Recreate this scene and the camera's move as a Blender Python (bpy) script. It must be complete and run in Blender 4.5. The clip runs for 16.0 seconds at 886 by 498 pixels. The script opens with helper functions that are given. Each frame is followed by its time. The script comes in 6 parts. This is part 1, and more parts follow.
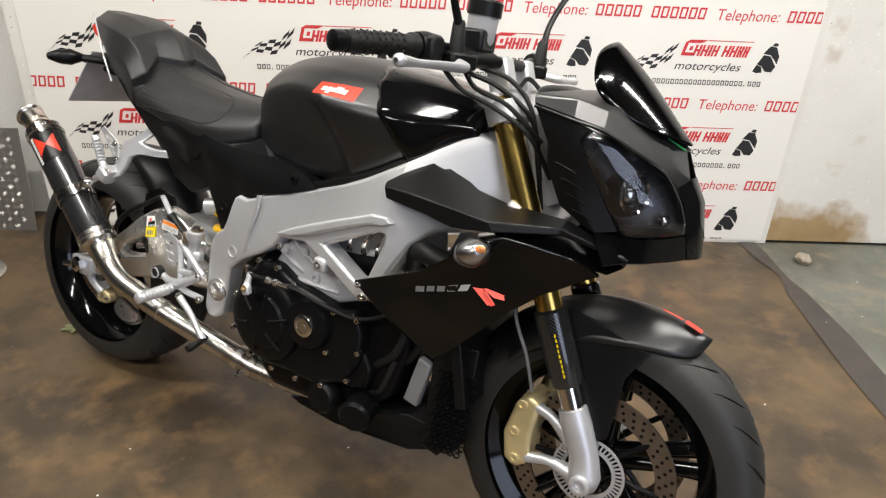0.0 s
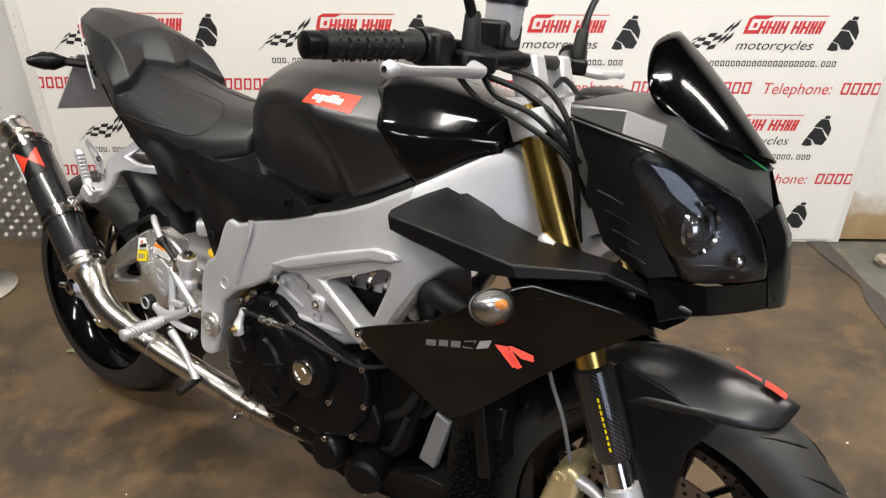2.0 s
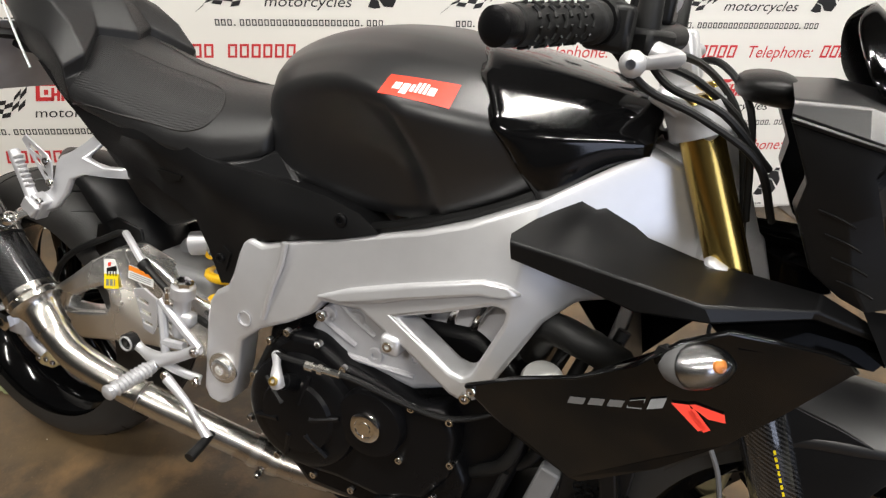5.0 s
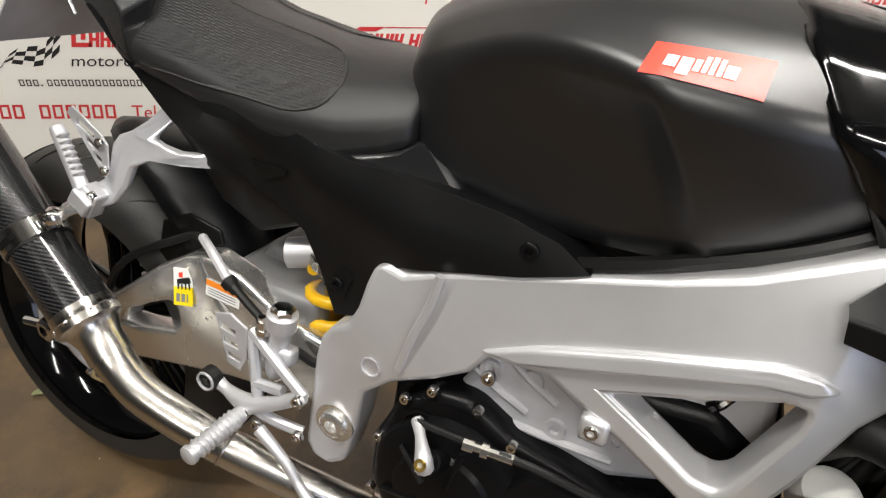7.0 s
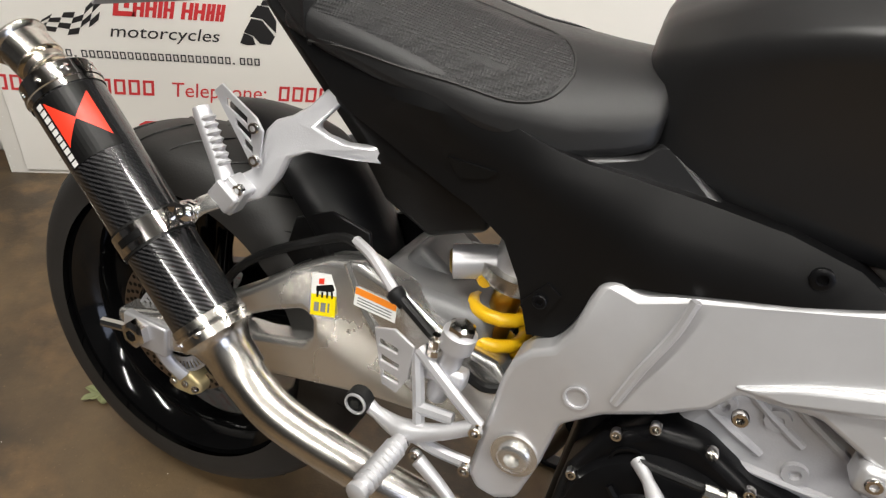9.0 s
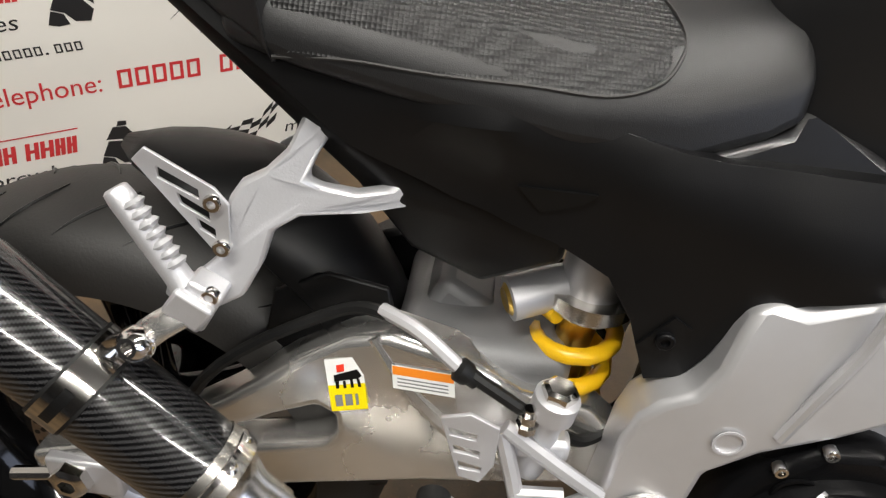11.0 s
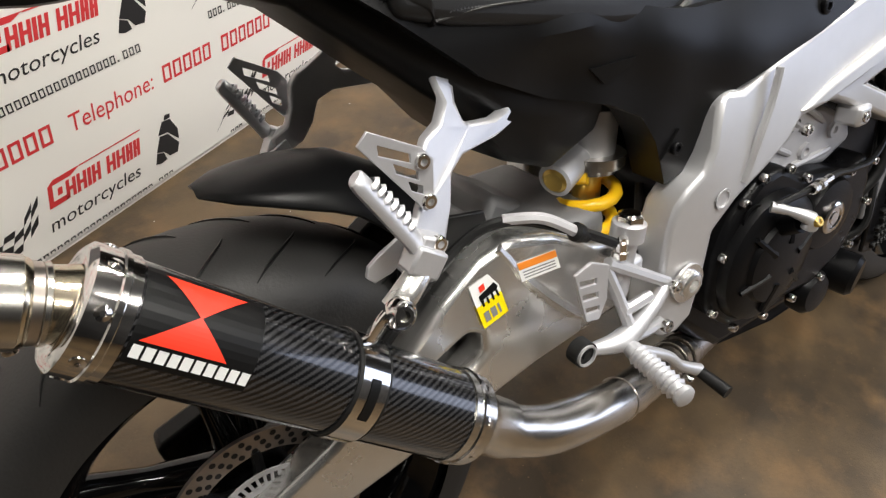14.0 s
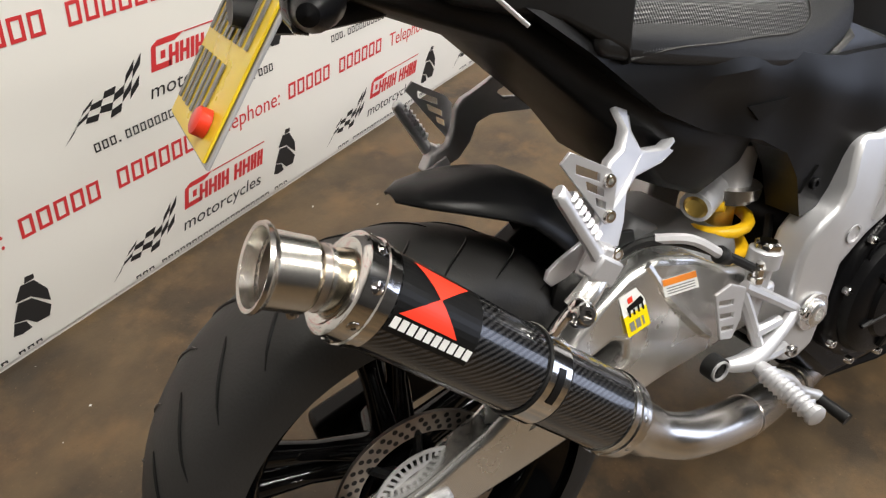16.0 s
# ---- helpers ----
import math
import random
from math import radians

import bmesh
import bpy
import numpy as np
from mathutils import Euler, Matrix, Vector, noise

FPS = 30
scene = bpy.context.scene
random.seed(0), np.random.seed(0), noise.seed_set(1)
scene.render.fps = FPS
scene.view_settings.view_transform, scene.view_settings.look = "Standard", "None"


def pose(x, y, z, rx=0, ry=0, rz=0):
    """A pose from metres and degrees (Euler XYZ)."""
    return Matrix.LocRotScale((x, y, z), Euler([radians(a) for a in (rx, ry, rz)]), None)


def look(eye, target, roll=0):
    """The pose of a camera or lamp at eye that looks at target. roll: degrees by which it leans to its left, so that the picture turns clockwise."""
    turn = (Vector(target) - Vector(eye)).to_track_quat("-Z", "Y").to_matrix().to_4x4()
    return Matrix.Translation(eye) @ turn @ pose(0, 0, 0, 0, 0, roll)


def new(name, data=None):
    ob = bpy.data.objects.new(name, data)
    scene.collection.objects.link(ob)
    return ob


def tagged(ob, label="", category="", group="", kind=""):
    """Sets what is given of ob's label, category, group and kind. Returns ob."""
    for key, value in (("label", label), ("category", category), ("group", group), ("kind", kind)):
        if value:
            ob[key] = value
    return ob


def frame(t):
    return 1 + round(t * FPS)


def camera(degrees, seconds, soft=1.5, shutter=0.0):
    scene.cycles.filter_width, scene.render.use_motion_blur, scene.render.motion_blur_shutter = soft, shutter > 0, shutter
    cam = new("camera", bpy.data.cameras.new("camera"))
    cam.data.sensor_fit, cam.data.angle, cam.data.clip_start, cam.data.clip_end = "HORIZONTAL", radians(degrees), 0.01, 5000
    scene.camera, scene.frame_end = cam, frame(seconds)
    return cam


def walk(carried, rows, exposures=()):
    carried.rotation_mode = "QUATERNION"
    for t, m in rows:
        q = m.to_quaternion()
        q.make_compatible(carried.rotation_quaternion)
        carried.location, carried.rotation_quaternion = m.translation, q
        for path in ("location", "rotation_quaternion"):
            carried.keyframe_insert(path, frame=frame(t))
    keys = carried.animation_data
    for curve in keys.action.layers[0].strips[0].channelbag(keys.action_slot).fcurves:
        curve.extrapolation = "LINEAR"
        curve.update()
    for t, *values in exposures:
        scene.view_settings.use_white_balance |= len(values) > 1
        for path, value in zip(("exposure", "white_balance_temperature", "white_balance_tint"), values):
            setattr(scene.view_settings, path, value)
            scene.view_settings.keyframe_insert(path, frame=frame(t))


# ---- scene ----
cam = camera(67.65, 16.0, soft=1.3)
PATH = [
    (0, (1.073, -1.578, 1.236), (1.106, -0.684, 0.789), 2.5),
    (0.5, (1.061, -1.457, 1.232), (1.084, -0.564, 0.783), 4.2),
    (1, (1.073, -1.408, 1.228), (1.068, -0.517, 0.775), 3.1),
    (1.5, (1.086, -1.379, 1.222), (1.067, -0.491, 0.763), 2.2),
    (2, (1.120, -1.340, 1.222), (1.087, -0.460, 0.748), -0.1),
    (2.5, (1.127, -1.312, 1.219), (1.089, -0.440, 0.731), -1.8),
    (3, (1.098, -1.262, 1.211), (1.079, -0.394, 0.714), -1.6),
    (3.5, (1.013, -1.186, 1.202), (1.043, -0.315, 0.712), -0.6),
    (3.7, (0.974, -1.157, 1.202), (1.023, -0.285, 0.716), -0.4),
    (5.8, (0.766, -1.006, 1.156), (0.905, -0.182, 0.607), 3.4),
    (6, (0.745, -0.965, 1.141), (0.875, -0.140, 0.591), 3.6),
    (6.5, (0.701, -0.853, 1.137), (0.803, -0.035, 0.571), 2.9),
    (7, (0.666, -0.773, 1.114), (0.756, 0.023, 0.516), 2.6),
    (7.5, (0.606, -0.727, 1.081), (0.686, 0.056, 0.464), 3.2),
    (8, (0.541, -0.690, 1.061), (0.635, 0.085, 0.437), 4.1),
    (8.5, (0.477, -0.674, 1.057), (0.580, 0.087, 0.416), 5.1),
    (9, (0.413, -0.658, 1.059), (0.561, 0.123, 0.454), 7.1),
    (9.5, (0.379, -0.623, 1.059), (0.548, 0.150, 0.447), 7.2),
    (10, (0.353, -0.533, 1.043), (0.535, 0.219, 0.409), 4.7),
    (10.2, (0.345, -0.498, 1.039), (0.546, 0.229, 0.382), 4.5),
    (12.3, (0.143, -0.308, 0.983), (0.702, 0.166, 0.302), 3.3),
    (12.5, (0.108, -0.312, 0.982), (0.686, 0.138, 0.301), 3.4),
    (13, (0.020, -0.300, 1.002), (0.621, 0.136, 0.332), 2.3),
    (13.5, (-0.033, -0.249, 1.007), (0.610, 0.138, 0.346), 2.2),
    (14, (-0.093, -0.203, 1.003), (0.606, 0.108, 0.359), 2.7),
    (14.5, (-0.144, -0.183, 1.003), (0.556, 0.138, 0.365), 3.4),
    (15, (-0.181, -0.163, 1.007), (0.515, 0.177, 0.374), 3.7),
    (15.5, (-0.204, -0.146, 1.015), (0.481, 0.219, 0.385), 3.3),
    (16, (-0.215, -0.127, 1.032), (0.470, 0.261, 0.415), 2.9),
]
walk(cam, [(t, look(e, g, r)) for t, e, g, r in PATH])

# ---- world and lamps ----
world = bpy.data.worlds.new("world")
scene.world = world
world.use_nodes = True
world.node_tree.nodes["Background"].inputs[0].default_value = (0.75, 0.85, 1.0, 1)
world.node_tree.nodes["Background"].inputs[1].default_value = 0.25
scene.view_settings.exposure = 0.0


def lamp(name, place, target, sx, sy, watts, colour):
    d = bpy.data.lights.new(name, "AREA")
    d.shape, d.size, d.size_y, d.energy, d.color = "RECTANGLE", sx, sy, watts, colour
    ob = new(name, d)
    ob.matrix_world = look(place, target)
    return ob


TUBES = ((-0.3, -0.5, 0), (1.6, -0.5, 0), (3.4, -0.5, 0), (-0.3, -2.6, 0), (1.9, -2.6, 0))
for tx, ty, tw in TUBES:
    lamp("tube_light", (tx, ty, 2.83), (tx, ty, 0), 1.4, 0.12, 56, (1.0, 0.965, 0.90))
lamp("doorway_light", (2.6, -4.4, 1.3), (1.0, 0.0, 0.8), 2.2, 2.2, 50, (0.70, 0.78, 1.0))


# ---- materials ----
def mat(name, colour, rough=0.5, metal=0.0, vary=0.15, scale=30.0, bump=0.0, bscale=200.0, coat=0.0, rvary=0.1, detail=5.0, spec=0.5):
    m = bpy.data.materials.new(name)
    m.use_nodes = True
    nt = m.node_tree
    b = nt.nodes["Principled BSDF"]
    tc = nt.nodes.new("ShaderNodeTexCoord")
    n1 = nt.nodes.new("ShaderNodeTexNoise")
    n1.inputs["Scale"].default_value, n1.inputs["Detail"].default_value = scale, detail
    nt.links.new(tc.outputs["Object"], n1.inputs["Vector"])
    mix = nt.nodes.new("ShaderNodeMix")
    mix.data_type = "RGBA"
    mix.inputs["A"].default_value = (*[c * (1 - vary) for c in colour], 1)
    mix.inputs["B"].default_value = (*[min(1, c * (1 + vary)) for c in colour], 1)
    nt.links.new(n1.outputs["Fac"], mix.inputs["Factor"])
    nt.links.new(mix.outputs["Result"], b.inputs["Base Color"])
    mr = nt.nodes.new("ShaderNodeMapRange")
    mr.inputs["To Min"].default_value, mr.inputs["To Max"].default_value = max(0.02, rough - rvary), min(1, rough + rvary)
    n2 = nt.nodes.new("ShaderNodeTexNoise")
    n2.inputs["Scale"].default_value, n2.inputs["Detail"].default_value = scale * 0.35, 6
    nt.links.new(tc.outputs["Object"], n2.inputs["Vector"])
    nt.links.new(n2.outputs["Fac"], mr.inputs["Value"])
    nt.links.new(mr.outputs["Result"], b.inputs["Roughness"])
    b.inputs["Metallic"].default_value = metal
    b.inputs["Coat Weight"].default_value = coat
    b.inputs["Coat Roughness"].default_value = 0.06
    b.inputs["Specular IOR Level"].default_value = spec
    if bump:
        n3 = nt.nodes.new("ShaderNodeTexNoise")
        n3.inputs["Scale"].default_value, n3.inputs["Detail"].default_value = bscale, 3
        nt.links.new(tc.outputs["Object"], n3.inputs["Vector"])
        bp = nt.nodes.new("ShaderNodeBump")
        bp.inputs["Strength"].default_value, bp.inputs["Distance"].default_value = bump, 0.001
        nt.links.new(n3.outputs["Fac"], bp.inputs["Height"])
        nt.links.new(bp.outputs["Normal"], b.inputs["Normal"])
    return m


SATIN = mat("satin_black_paint", (0.0095, 0.0095, 0.0102), 0.36, vary=0.2, bump=0.02, bscale=900, spec=0.72, rvary=0.04)
MATTE = mat("matt_black_plastic", (0.0045, 0.0045, 0.0048), 0.40, bump=0.12, bscale=1200, spec=0.27)
GLOSS = mat("gloss_black_paint", (0.003, 0.003, 0.0032), 0.09, coat=0.12, rvary=0.03, spec=0.34)
TYRE = mat("tyre_rubber", (0.020, 0.019, 0.018), 0.55, vary=0.5, scale=9, bump=0.3, bscale=300)
RUBBER = mat("black_rubber", (0.008, 0.008, 0.008), 0.5, spec=0.3, bump=0.2, bscale=500)
VINYL = mat("seat_vinyl", (0.012, 0.012, 0.0125), 0.42, bump=0.25, bscale=1500, rvary=0.05, spec=0.43)
SILVER = mat("silver_paint", (0.66, 0.66, 0.675), 0.40, metal=0.62, vary=0.06, bump=0.05, bscale=700)
CAST = mat("cast_aluminium", (0.60, 0.60, 0.62), 0.40, metal=0.6, vary=0.1, bump=0.15, bscale=500)
GREYCAST = mat("grey_engine_casting", (0.50, 0.495, 0.51), 0.5, metal=0.25, vary=0.15, bump=0.3, bscale=400)
POLISH = mat("brushed_aluminium", (0.80, 0.79, 0.765), 0.27, metal=0.9, vary=0.08, scale=14, rvary=0.1)
STEEL = mat("stainless_steel", (0.66, 0.635, 0.59), 0.24, metal=1.0, vary=0.15, scale=20, rvary=0.1)
CHROME = mat("bright_steel", (0.72, 0.70, 0.67), 0.12, metal=1.0, vary=0.05, rvary=0.05)
BURNT = mat("heat_tinted_steel", (0.52, 0.47, 0.42), 0.28, metal=1.0, vary=0.3, scale=25)
GOLD = mat("gold_anodised_tube", (0.62, 0.43, 0.12), 0.22, metal=1.0, vary=0.1, scale=12)
CALIPER = mat("gold_caliper", (0.72, 0.60, 0.33), 0.38, metal=0.6, vary=0.15, bump=0.1)
DISC = mat("brake_disc_steel", (0.30, 0.26, 0.23), 0.38, metal=1.0, vary=0.25, scale=40)
IRON = mat("black_engine_paint", (0.0045, 0.0045, 0.005), 0.30, spec=0.16, bump=0.2, bscale=700)
STRAW = mat("straw_tinted_steel", (0.66, 0.58, 0.44), 0.2, metal=1.0, vary=0.15, scale=18)
YELLOW = mat("yellow_spring_paint", (0.85, 0.50, 0.01), 0.3, vary=0.06)
RED = mat("red_vinyl", (0.80, 0.045, 0.02), 0.35, vary=0.04)
WHITE = mat("white_vinyl", (0.8, 0.8, 0.78), 0.35, vary=0.03)
PLATEYEL = mat("plate_yellow", (0.86, 0.62, 0.03), 0.3, vary=0.04)
STKYEL = mat("sticker_yellow", (0.9, 0.68, 0.0), 0.35, vary=0.03)
ORANGE = mat("sticker_orange", (0.85, 0.25, 0.02), 0.35, vary=0.03)
GREYTXT = mat("grey_print", (0.20, 0.20, 0.20), 0.4, vary=0.05)
BLACKP = mat("black_print", (0.005, 0.005, 0.005), 0.35, spec=0.25, vary=0.05)
AMBER = mat("amber_bulb", (0.75, 0.25, 0.04), 0.3)
GREEN = mat("green_stripe", (0.03, 0.35, 0.12), 0.3)
BRASS = mat("brass_bolt", (0.55, 0.38, 0.10), 0.3, metal=1.0)
PRINTRED = mat("banner_red_print", (0.62, 0.04, 0.045), 0.45, vary=0.05)
PRINTBLK = mat("banner_black_print", (0.02, 0.02, 0.022), 0.45, vary=0.1)


def glassy(name, tint, gloss_rough=0.03, ior=1.5):
    m = bpy.data.materials.new(name)
    m.use_nodes = True
    nt = m.node_tree
    out = nt.nodes["Material Output"]
    tr, gl, mx, fr = (nt.nodes.new("ShaderNode" + k) for k in ("BsdfTransparent", "BsdfGlossy", "MixShader", "Fresnel"))
    tr.inputs[0].default_value = (*tint, 1)
    gl.inputs["Roughness"].default_value = gloss_rough
    fr.inputs[0].default_value = ior
    nt.links.new(fr.outputs[0], mx.inputs[0])
    nt.links.new(tr.outputs[0], mx.inputs[1])
    nt.links.new(gl.outputs[0], mx.inputs[2])
    nt.links.new(mx.outputs[0], out.inputs[0])
    return m


LENS = glassy("clear_lens", (0.80, 0.81, 0.83), ior=1.7)
HOUSING = mat("grey_lamp_housing", (0.060, 0.061, 0.064), 0.3, metal=0.3, vary=0.2, scale=30)
DARKCAST = mat("dark_grey_casting", (0.20, 0.20, 0.205), 0.5, metal=0.3, vary=0.15, bump=0.2, bscale=400)
SMOKE = glassy("smoked_screen", (0.05, 0.05, 0.055), 0.10)


def carbon_mat(pitch=0.0018):
    """Two-by-two twill: tows cross in steps of one cell, over two and under two."""
    m = mat("carbon_fibre", (0.012, 0.012, 0.013), 0.24, coat=0.9, rvary=0.03)
    nt = m.node_tree
    b = nt.nodes["Principled BSDF"]

    def op(kind, x, y=0.0):
        o = nt.nodes.new("ShaderNodeMath")
        o.operation = kind
        for i, v in enumerate((x, y)):
            if isinstance(v, float):
                o.inputs[i].default_value = v
            else:
                nt.links.new(v, o.inputs[i])
        return o.outputs[0]

    uv, sp = nt.nodes.new("ShaderNodeUVMap"), nt.nodes.new("ShaderNodeSeparateXYZ")
    nt.links.new(uv.outputs[0], sp.inputs[0])
    u, v = op("DIVIDE", sp.outputs["X"], pitch), op("DIVIDE", sp.outputs["Y"], pitch)
    step = op("FLOORED_MODULO", op("ADD", op("FLOOR", u), op("FLOOR", v)), 4.0)
    over = op("LESS_THAN", step, 1.5)
    mx = nt.nodes.new("ShaderNodeMix")
    mx.data_type = "RGBA"
    mx.inputs["A"].default_value, mx.inputs["B"].default_value = (0.003, 0.003, 0.0034, 1), (0.052, 0.052, 0.054, 1)
    nt.links.new(over, mx.inputs["Factor"])
    nt.links.new(mx.outputs["Result"], b.inputs["Base Color"])
    b.inputs["Metallic"].default_value = 0.45
    return m


def grip_mat():
    """Seat vinyl pressed with close rows of small dots."""
    m = mat("dotted_seat_vinyl", (0.013, 0.013, 0.0135), 0.44, rvary=0.04, spec=0.40)
    nt = m.node_tree
    tc, vo, bp = nt.nodes.new("ShaderNodeTexCoord"), nt.nodes.new("ShaderNodeTexVoronoi"), nt.nodes.new("ShaderNodeBump")
    vo.inputs["Scale"].default_value, vo.inputs["Randomness"].default_value = 300, 0.0
    nt.links.new(tc.outputs["Object"], vo.inputs["Vector"])
    nt.links.new(vo.outputs["Distance"], bp.inputs["Height"])
    bp.inputs["Strength"].default_value, bp.inputs["Distance"].default_value = 0.9, 0.0015
    nt.links.new(bp.outputs["Normal"], nt.nodes["Principled BSDF"].inputs["Normal"])
    return m


GRIPVINYL = grip_mat()
CARBON = carbon_mat()


def layered(name, base, stain, scale, rough, bump, bscale, second=None):
    """A worn surface with broad stains, fine grit and relief."""
    m = bpy.data.materials.new(name)
    m.use_nodes = True
    nt = m.node_tree
    b = nt.nodes["Principled BSDF"]
    tc = nt.nodes.new("ShaderNodeTexCoord")

    def noise_at(s, d, rgh=0.6):
        n = nt.nodes.new("ShaderNodeTexNoise")
        n.inputs["Scale"].default_value, n.inputs["Detail"].default_value, n.inputs["Roughness"].default_value = s, d, rgh
        nt.links.new(tc.outputs["Object"], n.inputs["Vector"])
        return n.outputs["Fac"]

    def ramp(fac, lo, hi):
        r = nt.nodes.new("ShaderNodeMapRange")
        r.inputs["From Min"].default_value, r.inputs["From Max"].default_value = lo, hi
        nt.links.new(fac, r.inputs["Value"])
        return r.outputs["Result"]

    def blend(fac, a, c):
        x = nt.nodes.new("ShaderNodeMix")
        x.data_type = "RGBA"
        nt.links.new(fac, x.inputs["Factor"])
        for key, v in (("A", a), ("B", c)):
            if isinstance(v, tuple):
                x.inputs[key].default_value = (*v, 1)
            else:
                nt.links.new(v, x.inputs[key])
        return x.outputs["Result"]

    col = blend(ramp(noise_at(scale, 8), 0.40, 0.60), base, stain)
    if second:
        col = blend(ramp(noise_at(scale * 2.7, 6), 0.5, 0.72), col, second)
    col = blend(ramp(noise_at(scale * 60, 3), 0.66, 0.72), col, tuple(min(1, c * 1.5) for c in base))
    col = blend(ramp(noise_at(scale * 35, 3), 0.70, 0.76), col, tuple(c * 0.35 for c in base))
    nt.links.new(col, b.inputs["Base Color"])
    nt.links.new(ramp(noise_at(scale * 1.5, 6), -0.5, 1.5), b.inputs["Roughness"])
    rr = nt.nodes.new("ShaderNodeMapRange")
    rr.inputs["To Min"].default_value, rr.inputs["To Max"].default_value = rough - 0.12, rough + 0.12
    nt.links.new(noise_at(scale * 1.5, 6), rr.inputs["Value"])
    nt.links.new(rr.outputs["Result"], b.inputs["Roughness"])
    bp = nt.nodes.new("ShaderNodeBump")
    bp.inputs["Strength"].default_value, bp.inputs["Distance"].default_value = bump, 0.002
    nt.links.new(noise_at(bscale, 5), bp.inputs["Height"])
    nt.links.new(bp.outputs["Normal"], b.inputs["Normal"])
    return m


MATFLOOR = layered("worn_brown_floor_covering", (0.122, 0.082, 0.043), (0.050, 0.036, 0.023), 2.8, 0.42, 0.3, 160, (0.168, 0.102, 0.048))
CONCRETE = layered("painted_concrete", (0.17, 0.175, 0.15), (0.12, 0.12, 0.10), 2.6, 0.55, 0.35, 120, (0.26, 0.22, 0.16))
TAPE = layered("dark_floor_tape", (0.055, 0.048, 0.044), (0.075, 0.062, 0.052), 6, 0.5, 0.3, 200)
BANNERW = mat("white_pvc_sheet", (0.82, 0.80, 0.76), 0.5, vary=0.03, scale=2.5, bump=0.05, bscale=60)
# for the added walls out of view, dark to keep reflections in black parts low
DARKW = layered("unseen_dark_wall", (0.045, 0.045, 0.048), (0.03, 0.03, 0.032), 1.4, 0.7, 0.2, 60)
PAINTW = layered("white_wall_paint", (0.76, 0.74, 0.70), (0.70, 0.675, 0.63), 2.0, 0.55, 0.1, 60)


def stained(m):
    """Adds a soft brown stain at the foot of the panel, densest at its near corner."""
    nt = m.node_tree
    b = nt.nodes["Principled BSDF"]
    old = b.inputs["Base Color"].links[0].from_socket
    tc, sp, nz = nt.nodes.new("ShaderNodeTexCoord"), nt.nodes.new("ShaderNodeSeparateXYZ"), nt.nodes.new("ShaderNodeTexNoise")
    nt.links.new(tc.outputs["Object"], sp.inputs[0])
    nt.links.new(tc.outputs["Object"], nz.inputs["Vector"])
    nz.inputs["Scale"].default_value, nz.inputs["Detail"].default_value = 9, 8

    def rng_of(sock, lo, hi, a, c):
        r = nt.nodes.new("ShaderNodeMapRange")
        for k, v in (("From Min", lo), ("From Max", hi), ("To Min", a), ("To Max", c)):
            r.inputs[k].default_value = v
        nt.links.new(sock, r.inputs["Value"])
        return r.outputs["Result"]

    def op(kind, x, y):
        o = nt.nodes.new("ShaderNodeMath")
        o.operation = kind
        for i, v in enumerate((x, y)):
            if isinstance(v, float):
                o.inputs[i].default_value = v
            else:
                nt.links.new(v, o.inputs[i])
        return o.outputs[0]

    fx = rng_of(sp.outputs["X"], 2.60, 3.08, 1.0, 0.0)
    fz = rng_of(sp.outputs["Z"], 0.02, 0.24, 1.0, 0.0)
    soft = op("ADD", op("MULTIPLY", op("MULTIPLY", fz, 1.6), op("POWER", fx, 0.45)), op("MULTIPLY", op("SUBTRACT", nz.outputs["Fac"], 0.5), 1.5))
    fac = rng_of(soft, 0.18, 0.70, 0.0, 1.0)
    tone = nt.nodes.new("ShaderNodeMix")
    tone.data_type = "RGBA"
    tone.inputs["A"].default_value, tone.inputs["B"].default_value = (0.22, 0.115, 0.04, 1), (0.52, 0.39, 0.22, 1)
    nt.links.new(nz.outputs["Color"], tone.inputs["Factor"])
    mx = nt.nodes.new("ShaderNodeMix")
    mx.data_type = "RGBA"
    nt.links.new(fac, mx.inputs["Factor"])
    nt.links.new(old, mx.inputs["A"])
    nt.links.new(tone.outputs["Result"], mx.inputs["B"])
    nt.links.new(mx.outputs["Result"], b.inputs["Base Color"])
    return m


PANELW = stained(layered("stained_white_panel", (0.78, 0.76, 0.72), (0.73, 0.71, 0.67), 2.0, 0.5, 0.1, 60))
TREAD = mat("aluminium_tread_plate", (0.42, 0.41, 0.39), 0.42, metal=0.85, vary=0.25, scale=6, bump=0.1)
# tone of the unseen ceiling, set by how much upward faces should reflect
CEIL = layered("unseen_dark_ceiling", (0.115, 0.112, 0.107), (0.09, 0.088, 0.085), 1.2, 0.7, 0.1, 60)
STONE = mat("pale_stone", (0.36, 0.31, 0.24), 0.8, vary=0.4, scale=60, bump=0.5)
LEAF = mat("dry_leaf", (0.22, 0.24, 0.11), 0.7, vary=0.3, scale=60)


